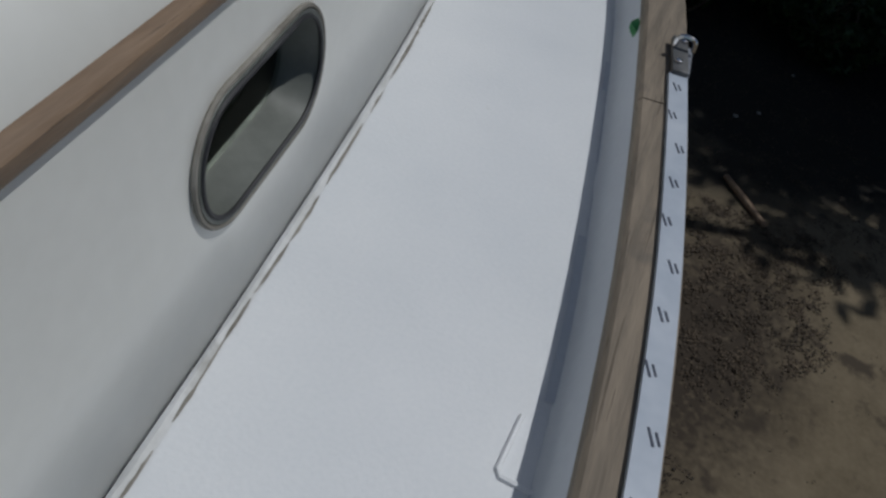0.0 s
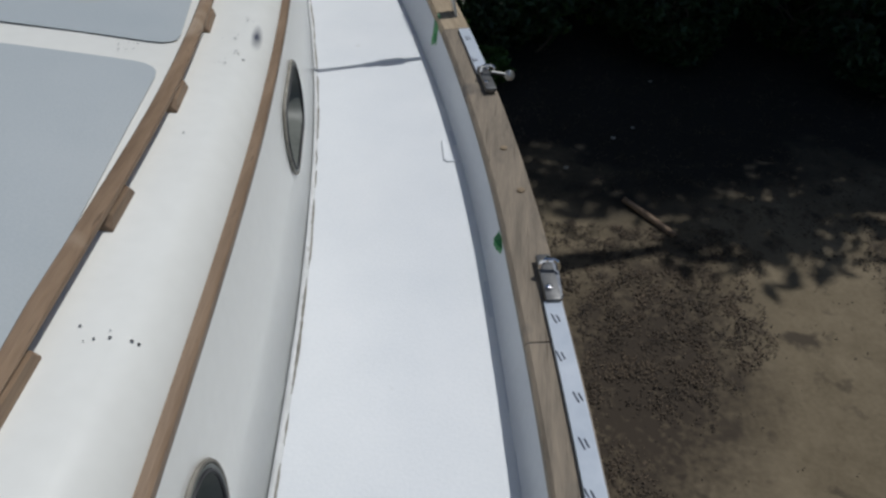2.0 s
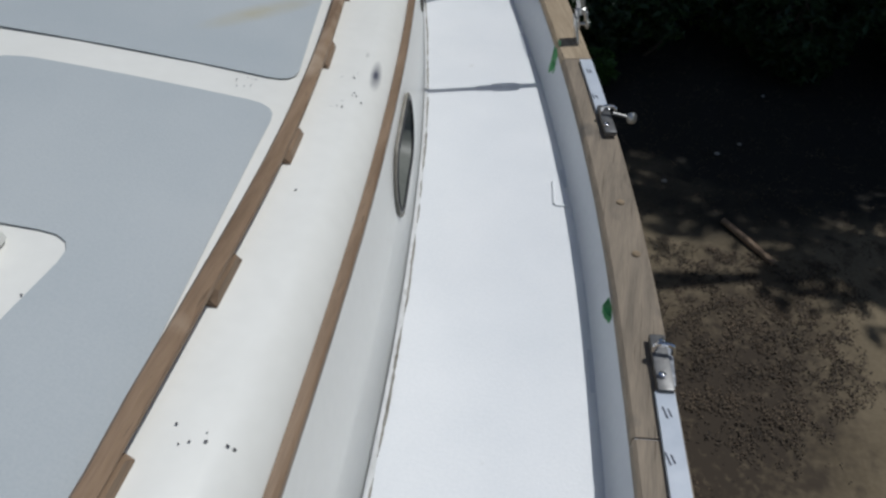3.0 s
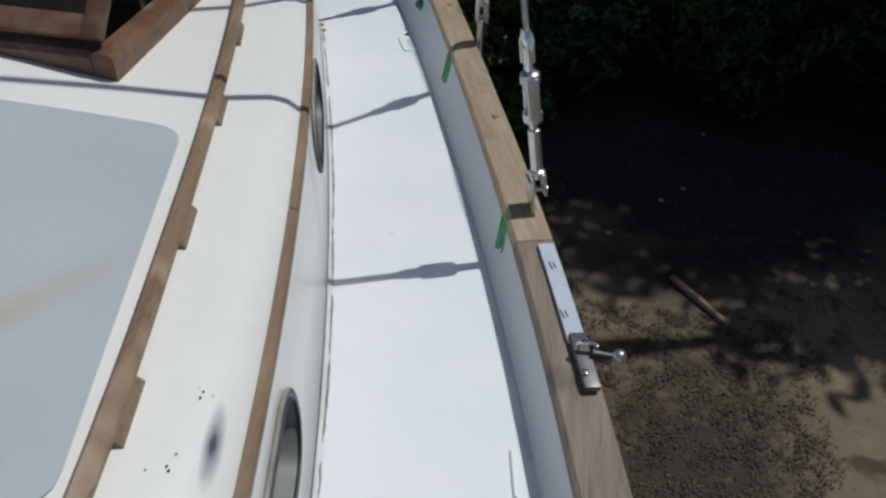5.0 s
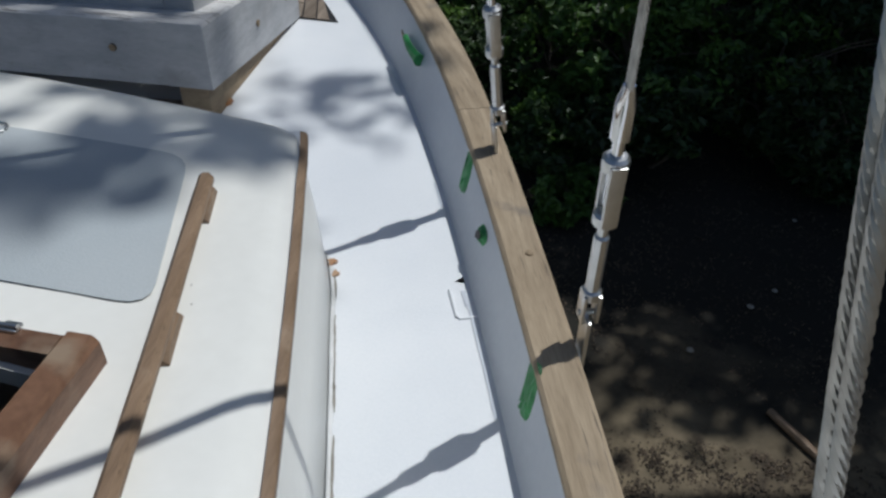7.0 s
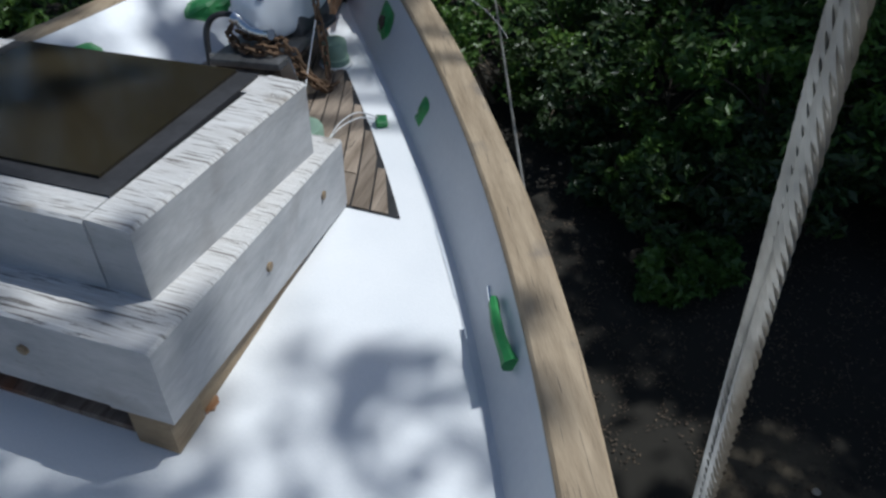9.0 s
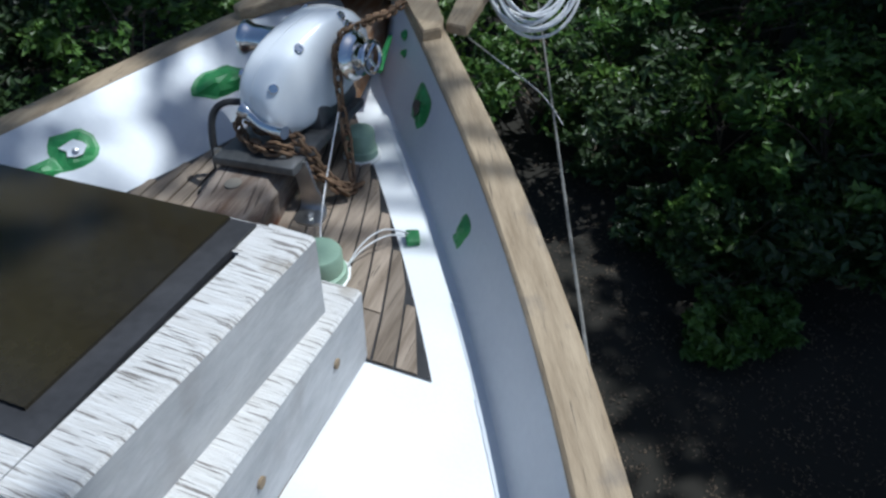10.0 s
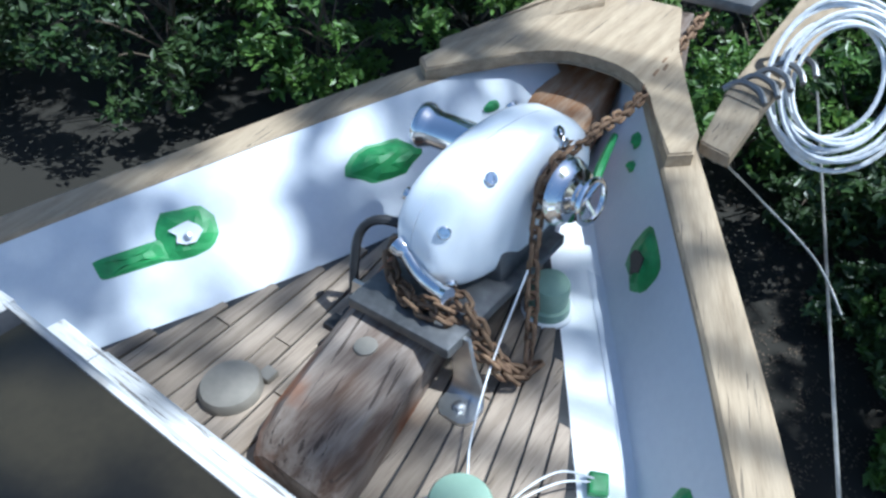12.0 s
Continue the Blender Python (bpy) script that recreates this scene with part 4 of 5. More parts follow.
def lead_block(y, shell=True):
    o = normal_of(CAP, y)
    c = Vector((CAP(y), y, CAPZ(y))) + o * 0.06
    t = thing("lead_block", c, "dark steel slider block clamped on the cap rail", "block", "lead blocks")
    bm = bmesh.new()
    block(bm, c + Vector((0, 0, 0.012)), (0.03, 0.13, 0.014), pose(0, 0, 0, 0, 0, math.degrees(math.atan2(o.y, o.x))), 0.004)
    part("slider", bm, DARKSTEEL, t)
    bm = bmesh.new()
    tube(bm, smoothline([c + Vector((-0.015, 0.02, 0.02)), c + Vector((-0.010, 0.02, 0.04)), c + Vector((0.014, 0.02, 0.04)), c + Vector((0.02, 0.02, 0.02))], 5), 0.005)
    part("bail", bm, CHROME, t)
    for k in (-0.035, 0.045):
        bm = bmesh.new()
        lathe(bm, [(0.007, 0), (0.007, 0.006), (0.003, 0.008)], Matrix.Translation(c + Vector((0, k, 0.018))), 8)
        part("pin_knob", bm, CHROME, t)
    if shell:
        mm = Matrix.Translation(c + Vector((0.062, 0.014, 0.02))) @ pose(0, 0, 0, 70, 0, 65)
        bm = bmesh.new()
        lathe(bm, [(0.003, -0.010), (0.012, -0.009), (0.0145, -0.004), (0.0145, 0.004), (0.012, 0.009), (0.003, 0.010)], mm, 18)
        part("cheek", bm, STEEL, t, "polished round cheek")
        bm = bmesh.new()
        tube(bm, [c + Vector((0.012, 0.008, 0.03)), c + Vector((0.054, 0.013, 0.022))], 0.0045)
        part("swivel", bm, DARKSTEEL, t)
    return t


lead_block(2.285)
blk = lead_block(1.50, False)
bm = bmesh.new()
c = Vector((CAP(1.50) + 0.082, 1.51, CAPZ(1.5) + 0.005))
block(bm, c + Vector((-0.012, 0, -0.004)), (0.03, 0.10, 0.022), pose(0, 0, 0, 0, 0, 4), 0.009)
part("torn_wrap", bm, surf("grey torn film", (0.14, 0.15, 0.17), (0.34, 0.36, 0.40), scale=25, rough=0.4, bump=1.0, fine=60), blk, "torn grey wrapping")

# wooden plugs standing on the cap
for y, k in ((1.80, 0.055), (1.97, 0.045), (2.5, 0.05), (3.1, 0.05), (3.75, 0.05)):
    o = normal_of(CAP, y)
    bm = bmesh.new()
    lathe(bm, [(0.009, -0.003), (0.009, 0.003), (0.006, 0.0045)], Matrix.Translation(Vector((CAP(y), y, CAPZ(y))) + o * k), 10)
    t = thing("wood_plug", Vector((CAP(y), y, CAPZ(y))) + o * k, "pale round wooden bung in the cap rail", "bung", "bungs")
    part("bung", bm, RAWWOOD, t)


# raised outline of old deck fittings in the paint
def scar(x, y, w, h, turn):
    m = pose(x, y, 0.0, 0, 0, turn)
    t = thing("paint_ridge", (x, y, 0), "thin raised square ridge of white paint on deck", "paint ridge", "paint ridges")
    bm = bmesh.new()
    tube(bm, [m @ Vector(p) for p in ((0, h, 0.002), (0, 0.006, 0.002), (0.006, 0, 0.002), (w, 0, 0.002))], 0.004, 6)
    part("ridge", bm, DECK, t)


scar(1.797, 2.081, 0.04, 0.097, 8), scar(1.327, 3.682, 0.045, 0.093, 21), scar(1.992, 0.632, 0.05, 0.09, -4)


def smear(x, y, r, seed, label):
    rnd = random.Random(seed)
    t = thing("sealant_smear", (x, y, 0), label, "sealant", "smears")
    bm = bmesh.new()
    prism(bm, [(r * q * math.cos(a), 1.6 * r * q * math.sin(a)) for a, q in ((2 * math.pi * i / 13, rnd.uniform(0.55, 1.15)) for i in range(13))], 0.005, Matrix.Translation((x, y, 0.001)) @ pose(0, 0, 0, 0, 0, rnd.uniform(-30, 30)))
    part("smear", bm, RUSTWOOD, t, smooth=False)


smear(1.008, 3.80, 0.012, 1, "orange brown smear of old sealant at the cabin corner")
smear(1.03, 3.765, 0.008, 2, "orange brown smear of old sealant at the cabin corner")
smear(0.478, 4.46, 0.014, 3, "orange brown smear of old sealant beside the hatch box")


# ragged edge where the bulwark's grey paint runs onto the white deck
rnd = random.Random(31)
bm = bmesh.new()
y = 0.2
while y < 5.9:
    ln, w0 = rnd.uniform(0.04, 0.34), rnd.choice((0.0, 0.003, 0.006, 0.010, 0.016))
    rows = []
    for q in stations(y, y + ln, 0.03):
        f, o, e = Vector((FOOT(q), q, 0.0)), normal_of(FOOT, q), Vector((EDGE(q), q, 0.0))
        w = w0 + 0.003 * noise.noise((q * 25, 4, 0)) - 0.006
        rows.append([e - o * w + Vector((0, 0, 0.0022)), f - o * 0.004 + Vector((0, 0, 0.003))])
    if len(rows) > 1:
        strip(bm, rows)
    y += ln
part("paint_edge", bm, BULW, deck, "ragged overlap of grey bulwark paint")


# ---- hatch box on the foredeck: two tiers of painted boards and a smoked top ----
def tier(t, half, y0, y1, top, bottom, th):
    """A ring of boards; half(y) is half its width, top(y) and bottom(y) its heights."""
    A, B, Cc, D = (half(y0), y0), (half(y1), y1), (-half(y1), y1), (-half(y0), y0)
    loop = [A, B, Cc, D]
    ctr = Vector((0, (y0 + y1) / 2))
    for i in range(4):
        p, q = Vector(loop[i]), Vector(loop[(i + 1) % 4])
        d = (q - p).normalized()
        n = Vector((-d.y, d.x))
        if n.dot(ctr - p) < 0:
            n = -n
        gap = 0.0012
        cut = gap if i % 2 == 0 else th + gap  # side boards run through, the others butt against them
        p2, q2 = p + d * cut, q - d * cut
        pin, qin = p2 + n * th, q2 + n * th
        bm = bmesh.new()
        e = 0.006
        rows = []
        for a, b in ((p2, pin), (q2, qin)):
            m = a + (b - a).normalized() * e
            rows.append([(a.x, a.y, bottom(a.y)), (a.x, a.y, top(a.y) - e), (m.x, m.y, top(m.y)), (b.x, b.y, top(b.y)), (b.x, b.y, bottom(b.y))])
        loft(bm, rows)
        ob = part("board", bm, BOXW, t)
        ob.data.materials.append(BOXTOP_LIT)
        # upward faces take the paler colour, as if lit from above
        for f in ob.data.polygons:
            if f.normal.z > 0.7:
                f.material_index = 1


def hatch_box():
    t = thing("hatch_box", (0, 4.65, 0), "two-tier flaking white wooden hatch box with smoked top", "hatch")
    tier(t, lambda y: 0.500 - 0.033 * (y - 4.34), 4.335, 5.13, lambda y: 0.300 - 0.122 * (y - 4.34), lambda y: max(0.004, 0.108 - 0.142 * (y - 4.34)), 0.13)
    tier(t, lambda y: 0.424 + 0.03 * (y - 4.45), 4.452, 5.045, lambda y: 0.443 - 0.075 * (y - 4.47), lambda y: 0.294 - 0.122 * (y - 4.34), 0.09)
    top = lambda y: 0.443 - 0.075 * (y - 4.47)
    for nm, hx, y0, y1, dz, mt, lb in (("gasket", 0.335, 4.523, 5.03, 0.006, GASKET, "black sealant border"), ("smoked_pane", 0.285, 4.562, 5.026, 0.011, ACRYL, "brown smoked acrylic")):
        bm = bmesh.new()
        loft(bm, [[(-hx, y0, top(y0) - 0.01), (hx, y0, top(y0) - 0.01), (hx, y1, top(y1) - 0.01), (-hx, y1, top(y1) - 0.01)], [(-hx, y0, top(y0) + dz), (hx, y0, top(y0) + dz), (hx, y1, top(y1) + dz), (-hx, y1, top(y1) + dz)]])
        part(nm, bm, mt, t, lb, smooth=False)
    for s in (1, -1):
        bm = bmesh.new()
        block(bm, (s * 0.438, 4.385, 0.056), (0.09, 0.09, 0.11), bevel=0.004)
        part("leg", bm, RAWWOOD, t, "bare tan timber post")
        bm = bmesh.new()
        loft(bm, [[(s * 0.42, 4.432, 0.002), (s * 0.474, 4.432, 0.002), (s * 0.474, 4.432, 0.097), (s * 0.42, 4.432, 0.097)], [(s * 0.42, 5.05, 0.002), (s * 0.462, 5.05, 0.002), (s * 0.462, 5.05, 0.006), (s * 0.42, 5.05, 0.006)]])
        part("wedge", bm, RAWWOOD, t, "bare tan wedge under the box")
    bm = bmesh.new()
    block(bm, (0, 4.385, 0.010), (0.78, 0.06, 0.02), bevel=0.004)
    part("sill", bm, BEAM, t)
    for x, y, z in ((0.475, 5.00, 0.13), (0.485, 4.72, 0.15), (0.22, 4.332, 0.21), (-0.2, 4.332, 0.21)):
        bm = bmesh.new()
        lathe(bm, [(0.011, -0.004), (0.011, 0.0035), (0.004, 0.004)], Matrix.Translation((x + (0.004 if x > 0.4 else 0), y, z)) @ (pose(0, 0, 0, 0, 90, 6) if x > 0.4 else pose(0, 0, 0, 90)), 10)
        part("plug", bm, RAWWOOD, t)


hatch_box()


# ---- bowsprit heel, windlass and ground tackle ----
sprit = thing("bowsprit", (0, 5.2, 0), "old dark weathered bowsprit timber running under the bow", "bowsprit")
bm = bmesh.new()
rows = []
for y, w, z in ((5.185, 0.092, 0.075), (5.215, 0.100, 0.098), (5.27, 0.105, 0.110), (5.6, 0.105, 0.115), (6.0, 0.10, 0.12), (6.25, 0.10, 0.125)):
    c = 0.018 - 0.19 * (y - 5.18)
    rows.append([(c - w, y, 0.0), (c - w, y, z - 0.03), (c - w + 0.03, y, z), (c + w - 0.03, y, z), (c + w, y, z - 0.03), (c + w, y, 0.0)])
loft(bm, rows)
part("heel", bm, BEAM, sprit)
SEAT[0] = BOW
bm = bmesh.new()
block(bm, (-0.255, 6.55, 0.075), (0.185, 1.05, 0.15), pose(0, 0, 0, 0, 0, 13.5), bevel=0.02)
part("spar", bm, RUSTWOOD, sprit, "orange stained flaking timber")
SEAT[0] = None
bm = bmesh.new()
lathe(bm, [(0.022, 0), (0.022, 0.006), (0.015, 0.008)], Matrix.Translation((-0.04, 5.44, 0.111)), 16)
part("bolt_plug", bm, GREYCAP, sprit)


def windlass():
    W = Vector((-0.005, 5.73, 0.0))
    t = thing("windlass", W, "white enamelled anchor windlass with chrome drums on a steel base", "windlass")
    bm = bmesh.new()
    block(bm, (-0.02, 5.665, 0.152), (0.24, 0.40, 0.024), bevel=0.005)
    block(bm, (0.03, 5.77, 0.195), (0.10, 0.22, 0.08), bevel=0.02, taper=0.92)
    part("base", bm, DARKSTEEL, t)
    for s in (1, -1):
        bm = bmesh.new()
        x0 = 0.072 if s > 0 else -0.128
        path = [(5.474, 0.158, 0.022), (5.474, 0.13, 0.023), (5.478, 0.08, 0.025), (5.482, 0.045, 0.031), (5.478, 0.024, 0.036), (5.466, 0.014, 0.040), (5.44, 0.011, 0.041), (5.425, 0.011, 0.034), (5.415, 0.011, 0.020)]
        rows = []
        for k, (yc, z, hw) in enumerate(path):
            xc = x0 + s * (0.018 + 0.02 * min(1, k / 5))
            d = Vector((0, 0.009, 0.0)) if k < 4 else Vector((0, 0.005, -0.007)) if k == 4 else Vector((0, 0, -0.009))
            yc += 0.035
            rows.append([Vector((xc - hw, yc, z)), Vector((xc + hw, yc, z)), Vector((xc + hw, yc, z)) + d, Vector((xc - hw, yc, z)) + d])
        loft(bm, rows)
        br = part("bracket", bm, STEEL, t, "bent bright steel foot bolted to the deck")
        bm = bmesh.new()
        lathe(bm, [(0.011, 0), (0.011, 0.01), (0.006, 0.012)], Matrix.Translation((x0 + s * 0.038, 5.48, 0.0105)), 6)
        part("bolt", bm, STEEL, br)
    # housing: a rounded egg-like casting, fuller on top, in two halves
    tilt = pose(0.010, 5.745, 0.298, 16, 0, -14) @ Matrix.Diagonal((0.97, 1.14, 1.08, 1))
    place = lambda s, q, a: tilt @ Vector((s * (0.0008 + 0.078 * math.sin(q * math.pi / 2) ** 0.9), math.copysign(abs(math.cos(a)) ** 0.86, math.cos(a)) * 0.185 * (1 - q ** 3.2) ** 0.5, math.copysign(abs(math.sin(a)) ** 0.86, math.sin(a)) * (0.128 if math.sin(a) > 0 else 0.105) * (1 - q ** 3.2) ** 0.5))
    for s in (1, -1):
        bm = bmesh.new()
        rows = []
        nu, nv = 18, 28
        for i in range(nu + 1):
            q = i / nu
            x = s * (0.0012 + 0.078 * math.sin(q * math.pi / 2) ** 0.9)
            r = (1 - q ** 3.2) ** 0.5 if q < 1 else 0.0
            r = max(r, 0.02)
            row = []
            for j in range(nv):
                a = 2 * math.pi * j / nv
                ca, sa = math.cos(a), math.sin(a)
                ey = math.copysign(abs(ca) ** 0.86, ca) * 0.185
                ez = math.copysign(abs(sa) ** 0.86, sa) * (0.128 if sa > 0 else 0.105)
                row.append(tilt @ Vector((x, ey * r, ez * r)))
            rows.append(row)
        loft(bm, rows)
        half = part("housing", bm, WLPAINT, t)
        for q, a in (((0.55, 2.5), (0.62, 1.75), (0.60, 0.9), (0.55, 3.5), (0.75, 0.75)) if s > 0 else ((0.6, 2.4), (0.6, 0.9), (0.6, 3.3))):
            p = place(s, q, a)
            nrm = (place(s, q + 0.02, a) - p).cross(place(s, q, a + 0.02) - p).normalized()
            if nrm.dot(p - tilt.translation) < 0:
                nrm = -nrm
            bm = bmesh.new()
            mm = Matrix.Translation(p) @ nrm.to_track_quat("Z", "Y").to_matrix().to_4x4()
            lathe(bm, [(0.0125, -0.006), (0.0125, 0.005), (0.0105, 0.007), (0.006, 0.0072), (0.0055, 0.003), (0.001, 0.003)], mm, 14)
            part("screw", bm, CHROME, half)
    axis = Matrix.Translation((-0.095, 5.825, 0.335)) @ pose(0, 0, 0, 0, -84, 8) @ Matrix.Scale(1.2, 4)
    bm = bmesh.new()
    lathe(bm, [(0.03, -0.03), (0.042, -0.015), (0.040, -0.004), (0.034, 0.008), (0.0335, 0.075), (0.036, 0.088), (0.041, 0.095), (0.0425, 0.103), (0.040, 0.109), (0.020, 0.111), (0.017, 0.104), (0.002, 0.104)], axis, 32)
    part("rope_drum", bm, CHROME, t, "polished warping drum")
    bm = bmesh.new()
    block(bm, axis @ Vector((-0.034, 0, 0.112)), (0.02, 0.018, 0.018), axis.to_3x3().to_4x4(), 0.006)
    part("drum_catch", bm, CHROME, t)
    axr = Matrix.Translation((0.06, 5.79, 0.33)) @ pose(0, 0, 0, 0, 86, -6)
    for nm, prof, mt, lb in (("inner_flange", [(0.03, 0.0), (0.066, 0.005), (0.069, 0.012), (0.066, 0.02), (0.04, 0.03)], DARKSTEEL, ""),
                             ("gypsy", [(0.038, 0.028), (0.04, 0.05), (0.038, 0.066)], RUST, "rusty chain wheel"),
                             ("outer_flange", [(0.038, 0.064), (0.062, 0.07), (0.068, 0.078), (0.064, 0.088), (0.056, 0.094), (0.052, 0.106), (0.03, 0.112), (0.028, 0.118), (0.002, 0.118)], CHROME, "polished brake disc")):
        bm = bmesh.new()
        lathe(bm, prof, axr, 32)
        part(nm, bm, mt, t, lb)
    bm = bmesh.new()
    wh = axr @ Matrix.Translation((0, 0, 0.135))
    tube(bm, [wh @ Vector((0.042 * math.cos(a), 0.042 * math.sin(a), 0)) for a in np.linspace(0, 2 * math.pi, 25)], 0.006)
    for a in (0.3, 2.4, 4.5):
        tube(bm, [wh @ Vector((0, 0, -0.012)), wh @ Vector((0.042 * math.cos(a), 0.042 * math.sin(a), 0))], 0.005)
    part("hand_wheel", bm, CHROME, t, "small chrome clutch wheel")
    bm = bmesh.new()
    tube(bm, smoothline([(-0.10, 5.63, 0.24), (-0.17, 5.60, 0.25), (-0.205, 5.575, 0.21), (-0.20, 5.545, 0.12), (-0.19, 5.53, 0.03)], 5), 0.010)
    part("hose", bm, BLACK, t, "black bent cable conduit")
    bm = bmesh.new()
    lathe(bm, [(0.045, 0.0), (0.045, 0.02), (0.03, 0.035), (0.028, 0.05)], Matrix.Translation((-0.185, 5.525, 0.0)), 14)
    block(bm, (-0.215, 5.50, 0.015), (0.05, 0.04, 0.03), bevel=0.006)
    part("gland", bm, BLACK, t, "black deck gland")
    bm = bmesh.new()
    ell = smoothline([(-0.075, 5.545, 0.272), (-0.05, 5.542, 0.26), (-0.015, 5.532, 0.24), (0.02, 5.522, 0.236), (0.065, 5.514, 0.236)], 5)
    tube(bm, ell, [0.0215, 0.0215, 0.021, 0.0205, 0.0195] + [0.0135] * (len(ell) - 8) + [0.0135, 0.016, 0.017], 14)
    part("elbow", bm, CHROME, t, "chrome bent release socket")


SEAT[0] = FORE
windlass()
SEAT[0] = None


def link_mesh(r=0.0115, ln=0.021, wire=0.0048):
    bm = bmesh.new()
    pts = []
    for k in range(14):
        a = 2 * math.pi * k / 14
        pts.append(Vector((r * math.cos(a), (ln - r) * (1 if math.sin(a) >= 0 else -1) + r * math.sin(a), 0)))
    rows = []
    n = len(pts)
    for i, p in enumerate(pts):
        d = (pts[(i + 1) % n] - pts[i - 1]).normalized()
        s = Vector((0, 0, 1))
        q = d.cross(s)
        rows.append([p + (s * math.cos(a) + q * math.sin(a)) * wire for a in (2 * math.pi * k / 5 for k in range(5))])
    strip(bm, rows + [rows[0]], True)
    bmesh.ops.remove_doubles(bm, verts=bm.verts, dist=1e-5)
    me = bpy.data.meshes.new("link")
    bm.to_mesh(me)
    bm.free()
    me.materials.append(RUST)
    me.polygons.foreach_set("use_smooth", [True] * len(me.polygons))
    return me


LINK = link_mesh()


def chain(pts, label):
    line = [FORE @ p for p in smoothline(pts, 30)]
    t = thing("anchor_chain", line[0], label, "chain", "anchor chains")
    step, acc, k = 0.031, 0.0, 0
    for a, b in zip(line, line[1:]):
        acc += (b - a).length
        if acc >= step:
            acc -= step
            d = (b - a).normalized()
            q = d.to_track_quat("Y", "Z").to_matrix().to_4x4() @ pose(0, 0, 0, 0, 45 + 90 * (k % 2) + 14 * math.sin(k * 2.1), 0)
            ob = new("link", LINK)
            ob.parent = t
            ob.matrix_parent_inverse = Matrix.Translation(-t.location)
            ob.matrix_basis = Matrix.Translation(b) @ q
            k += 1
    return t


chain([(0.02, 6.72, 0.33), (0.05, 6.45, 0.315), (0.075, 6.2, 0.31), (0.10, 5.95, 0.365), (0.112, 5.85, 0.39), (0.115, 5.76, 0.385), (0.118, 5.725, 0.33), (0.125, 5.70, 0.24), (0.15, 5.66, 0.12), (0.17, 5.62, 0.05)], "rusty anchor chain over the windlass wheel to the bow")
chain([(-0.14, 5.62, 0.215), (-0.12, 5.57, 0.20), (-0.07, 5.53, 0.185), (-0.01, 5.505, 0.18), (0.05, 5.515, 0.175), (0.10, 5.53, 0.13), (0.14, 5.55, 0.08), (0.165, 5.58, 0.03)], "loose brown rusty chain draped round the windlass base")
chain([(-0.13, 5.585, 0.18), (-0.08, 5.545, 0.176), (-0.02, 5.525, 0.178), (0.04, 5.535, 0.178), (0.085, 5.545, 0.165), (0.12, 5.56, 0.10), (0.16, 5.60, 0.03), (0.175, 5.65, 0.018)], "loose brown rusty chain draped round the windlass base")
chain([(0.15, 5.64, 0.02), (0.17, 5.60, 0.04), (0.14, 5.57, 0.07), (0.10, 5.545, 0.18), (0.05, 5.56, 0.20), (-0.02, 5.56, 0.20), (-0.09, 5.58, 0.205)], "loose brown rusty chain draped round the windlass base")


def deck_vent(x, y, k, label):
    t = thing("deck_vent", (x, y, 0), label, "vent", "deck vents")
    M = Matrix.Translation((x, y, 0))
    bm = bmesh.new()
    lathe(bm, [(0.078 * k, 0.001), (0.078 * k, 0.007), (0.07 * k, 0.011)], M, 28)
    part("flange", bm, WHITEPL, t, "white round base ring")
    bm = bmesh.new()
    lathe(bm, [(0.066 * k, 0.010), (0.063 * k, 0.03), (0.052 * k, 0.034)], M, 28)
    part("base", bm, VENT, t)
    bm = bmesh.new()
    lathe(bm, [(0.05 * k, 0.03), (0.056 * k, 0.034), (0.056 * k, 0.078), (0.052 * k, 0.085), (0.02 * k, 0.088), (0.001, 0.088)], M, 28)
    part("cap", bm, VENT, t, "pale green screw cap")
    return t


deck_vent(0.268, 5.312, 0.95, "pale green round deck vent with white ring on the planks")
deck_vent(0.135, 5.80, 0.72, "smaller pale green round deck vent beside the windlass")
t = thing("deck_plate", (-0.240, 5.272, 0), "round grey brown chain pipe cover on the planks", "cover")
bm = bmesh.new()
lathe(bm, [(0.062, 0.0), (0.062, 0.02), (0.056, 0.03), (0.02, 0.034), (0.001, 0.034)], Matrix.Translation((-0.240, 5.272, 0.001)), 24)
part("lid", bm, GREYCAP, t)
bm = bmesh.new()
block(bm, (-0.205, 5.335, 0.014), (0.03, 0.03, 0.02), bevel=0.005)
part("hinge", bm, GREYCAP, t)

# thin white cords
def cord(name, pts, r, label, mat=None, cat="cord"):
    bm = bmesh.new()
    tube(bm, smoothline(pts, 8), r, 6)
    return tagged(part(name, bm, mat or ROPE), label, cat)


cord("cord", [(0.13, 5.70, 0.20), (0.155, 5.56, 0.08), (0.20, 5.44, 0.045), (0.235, 5.38, 0.05), (0.245, 5.37, 0.03)], 0.0022, "thin white cord hanging from the windlass to the vent")
cord("cord", [(0.31, 5.35, 0.012), (0.33, 5.41, 0.05), (0.36, 5.47, 0.055), (0.405, 5.51, 0.025)], 0.0019, "pair of thin white wires taped to the deck")
cord("cord", [(0.31, 5.345, 0.012), (0.335, 5.40, 0.042), (0.37, 5.46, 0.046), (0.405, 5.505, 0.02)], 0.0019, "pair of thin white wires taped to the deck")
bm = bmesh.new()
block(bm, (0.415, 5.512, 0.012), (0.035, 0.04, 0.022), pose(0, 0, 0, 10, 5, 30), 0.006)
tagged(part("tape_patch", bm, TAPE, smooth=False), "wad of green masking tape holding wires to the deck", "tape", "tape patches")
cord("cable", [(0.10, 5.23, 0.004), (0.17, 5.17, 0.004), (0.25, 5.13, 0.004)], 0.004, "short black cable end lying on the planks", BLACK, "cable")

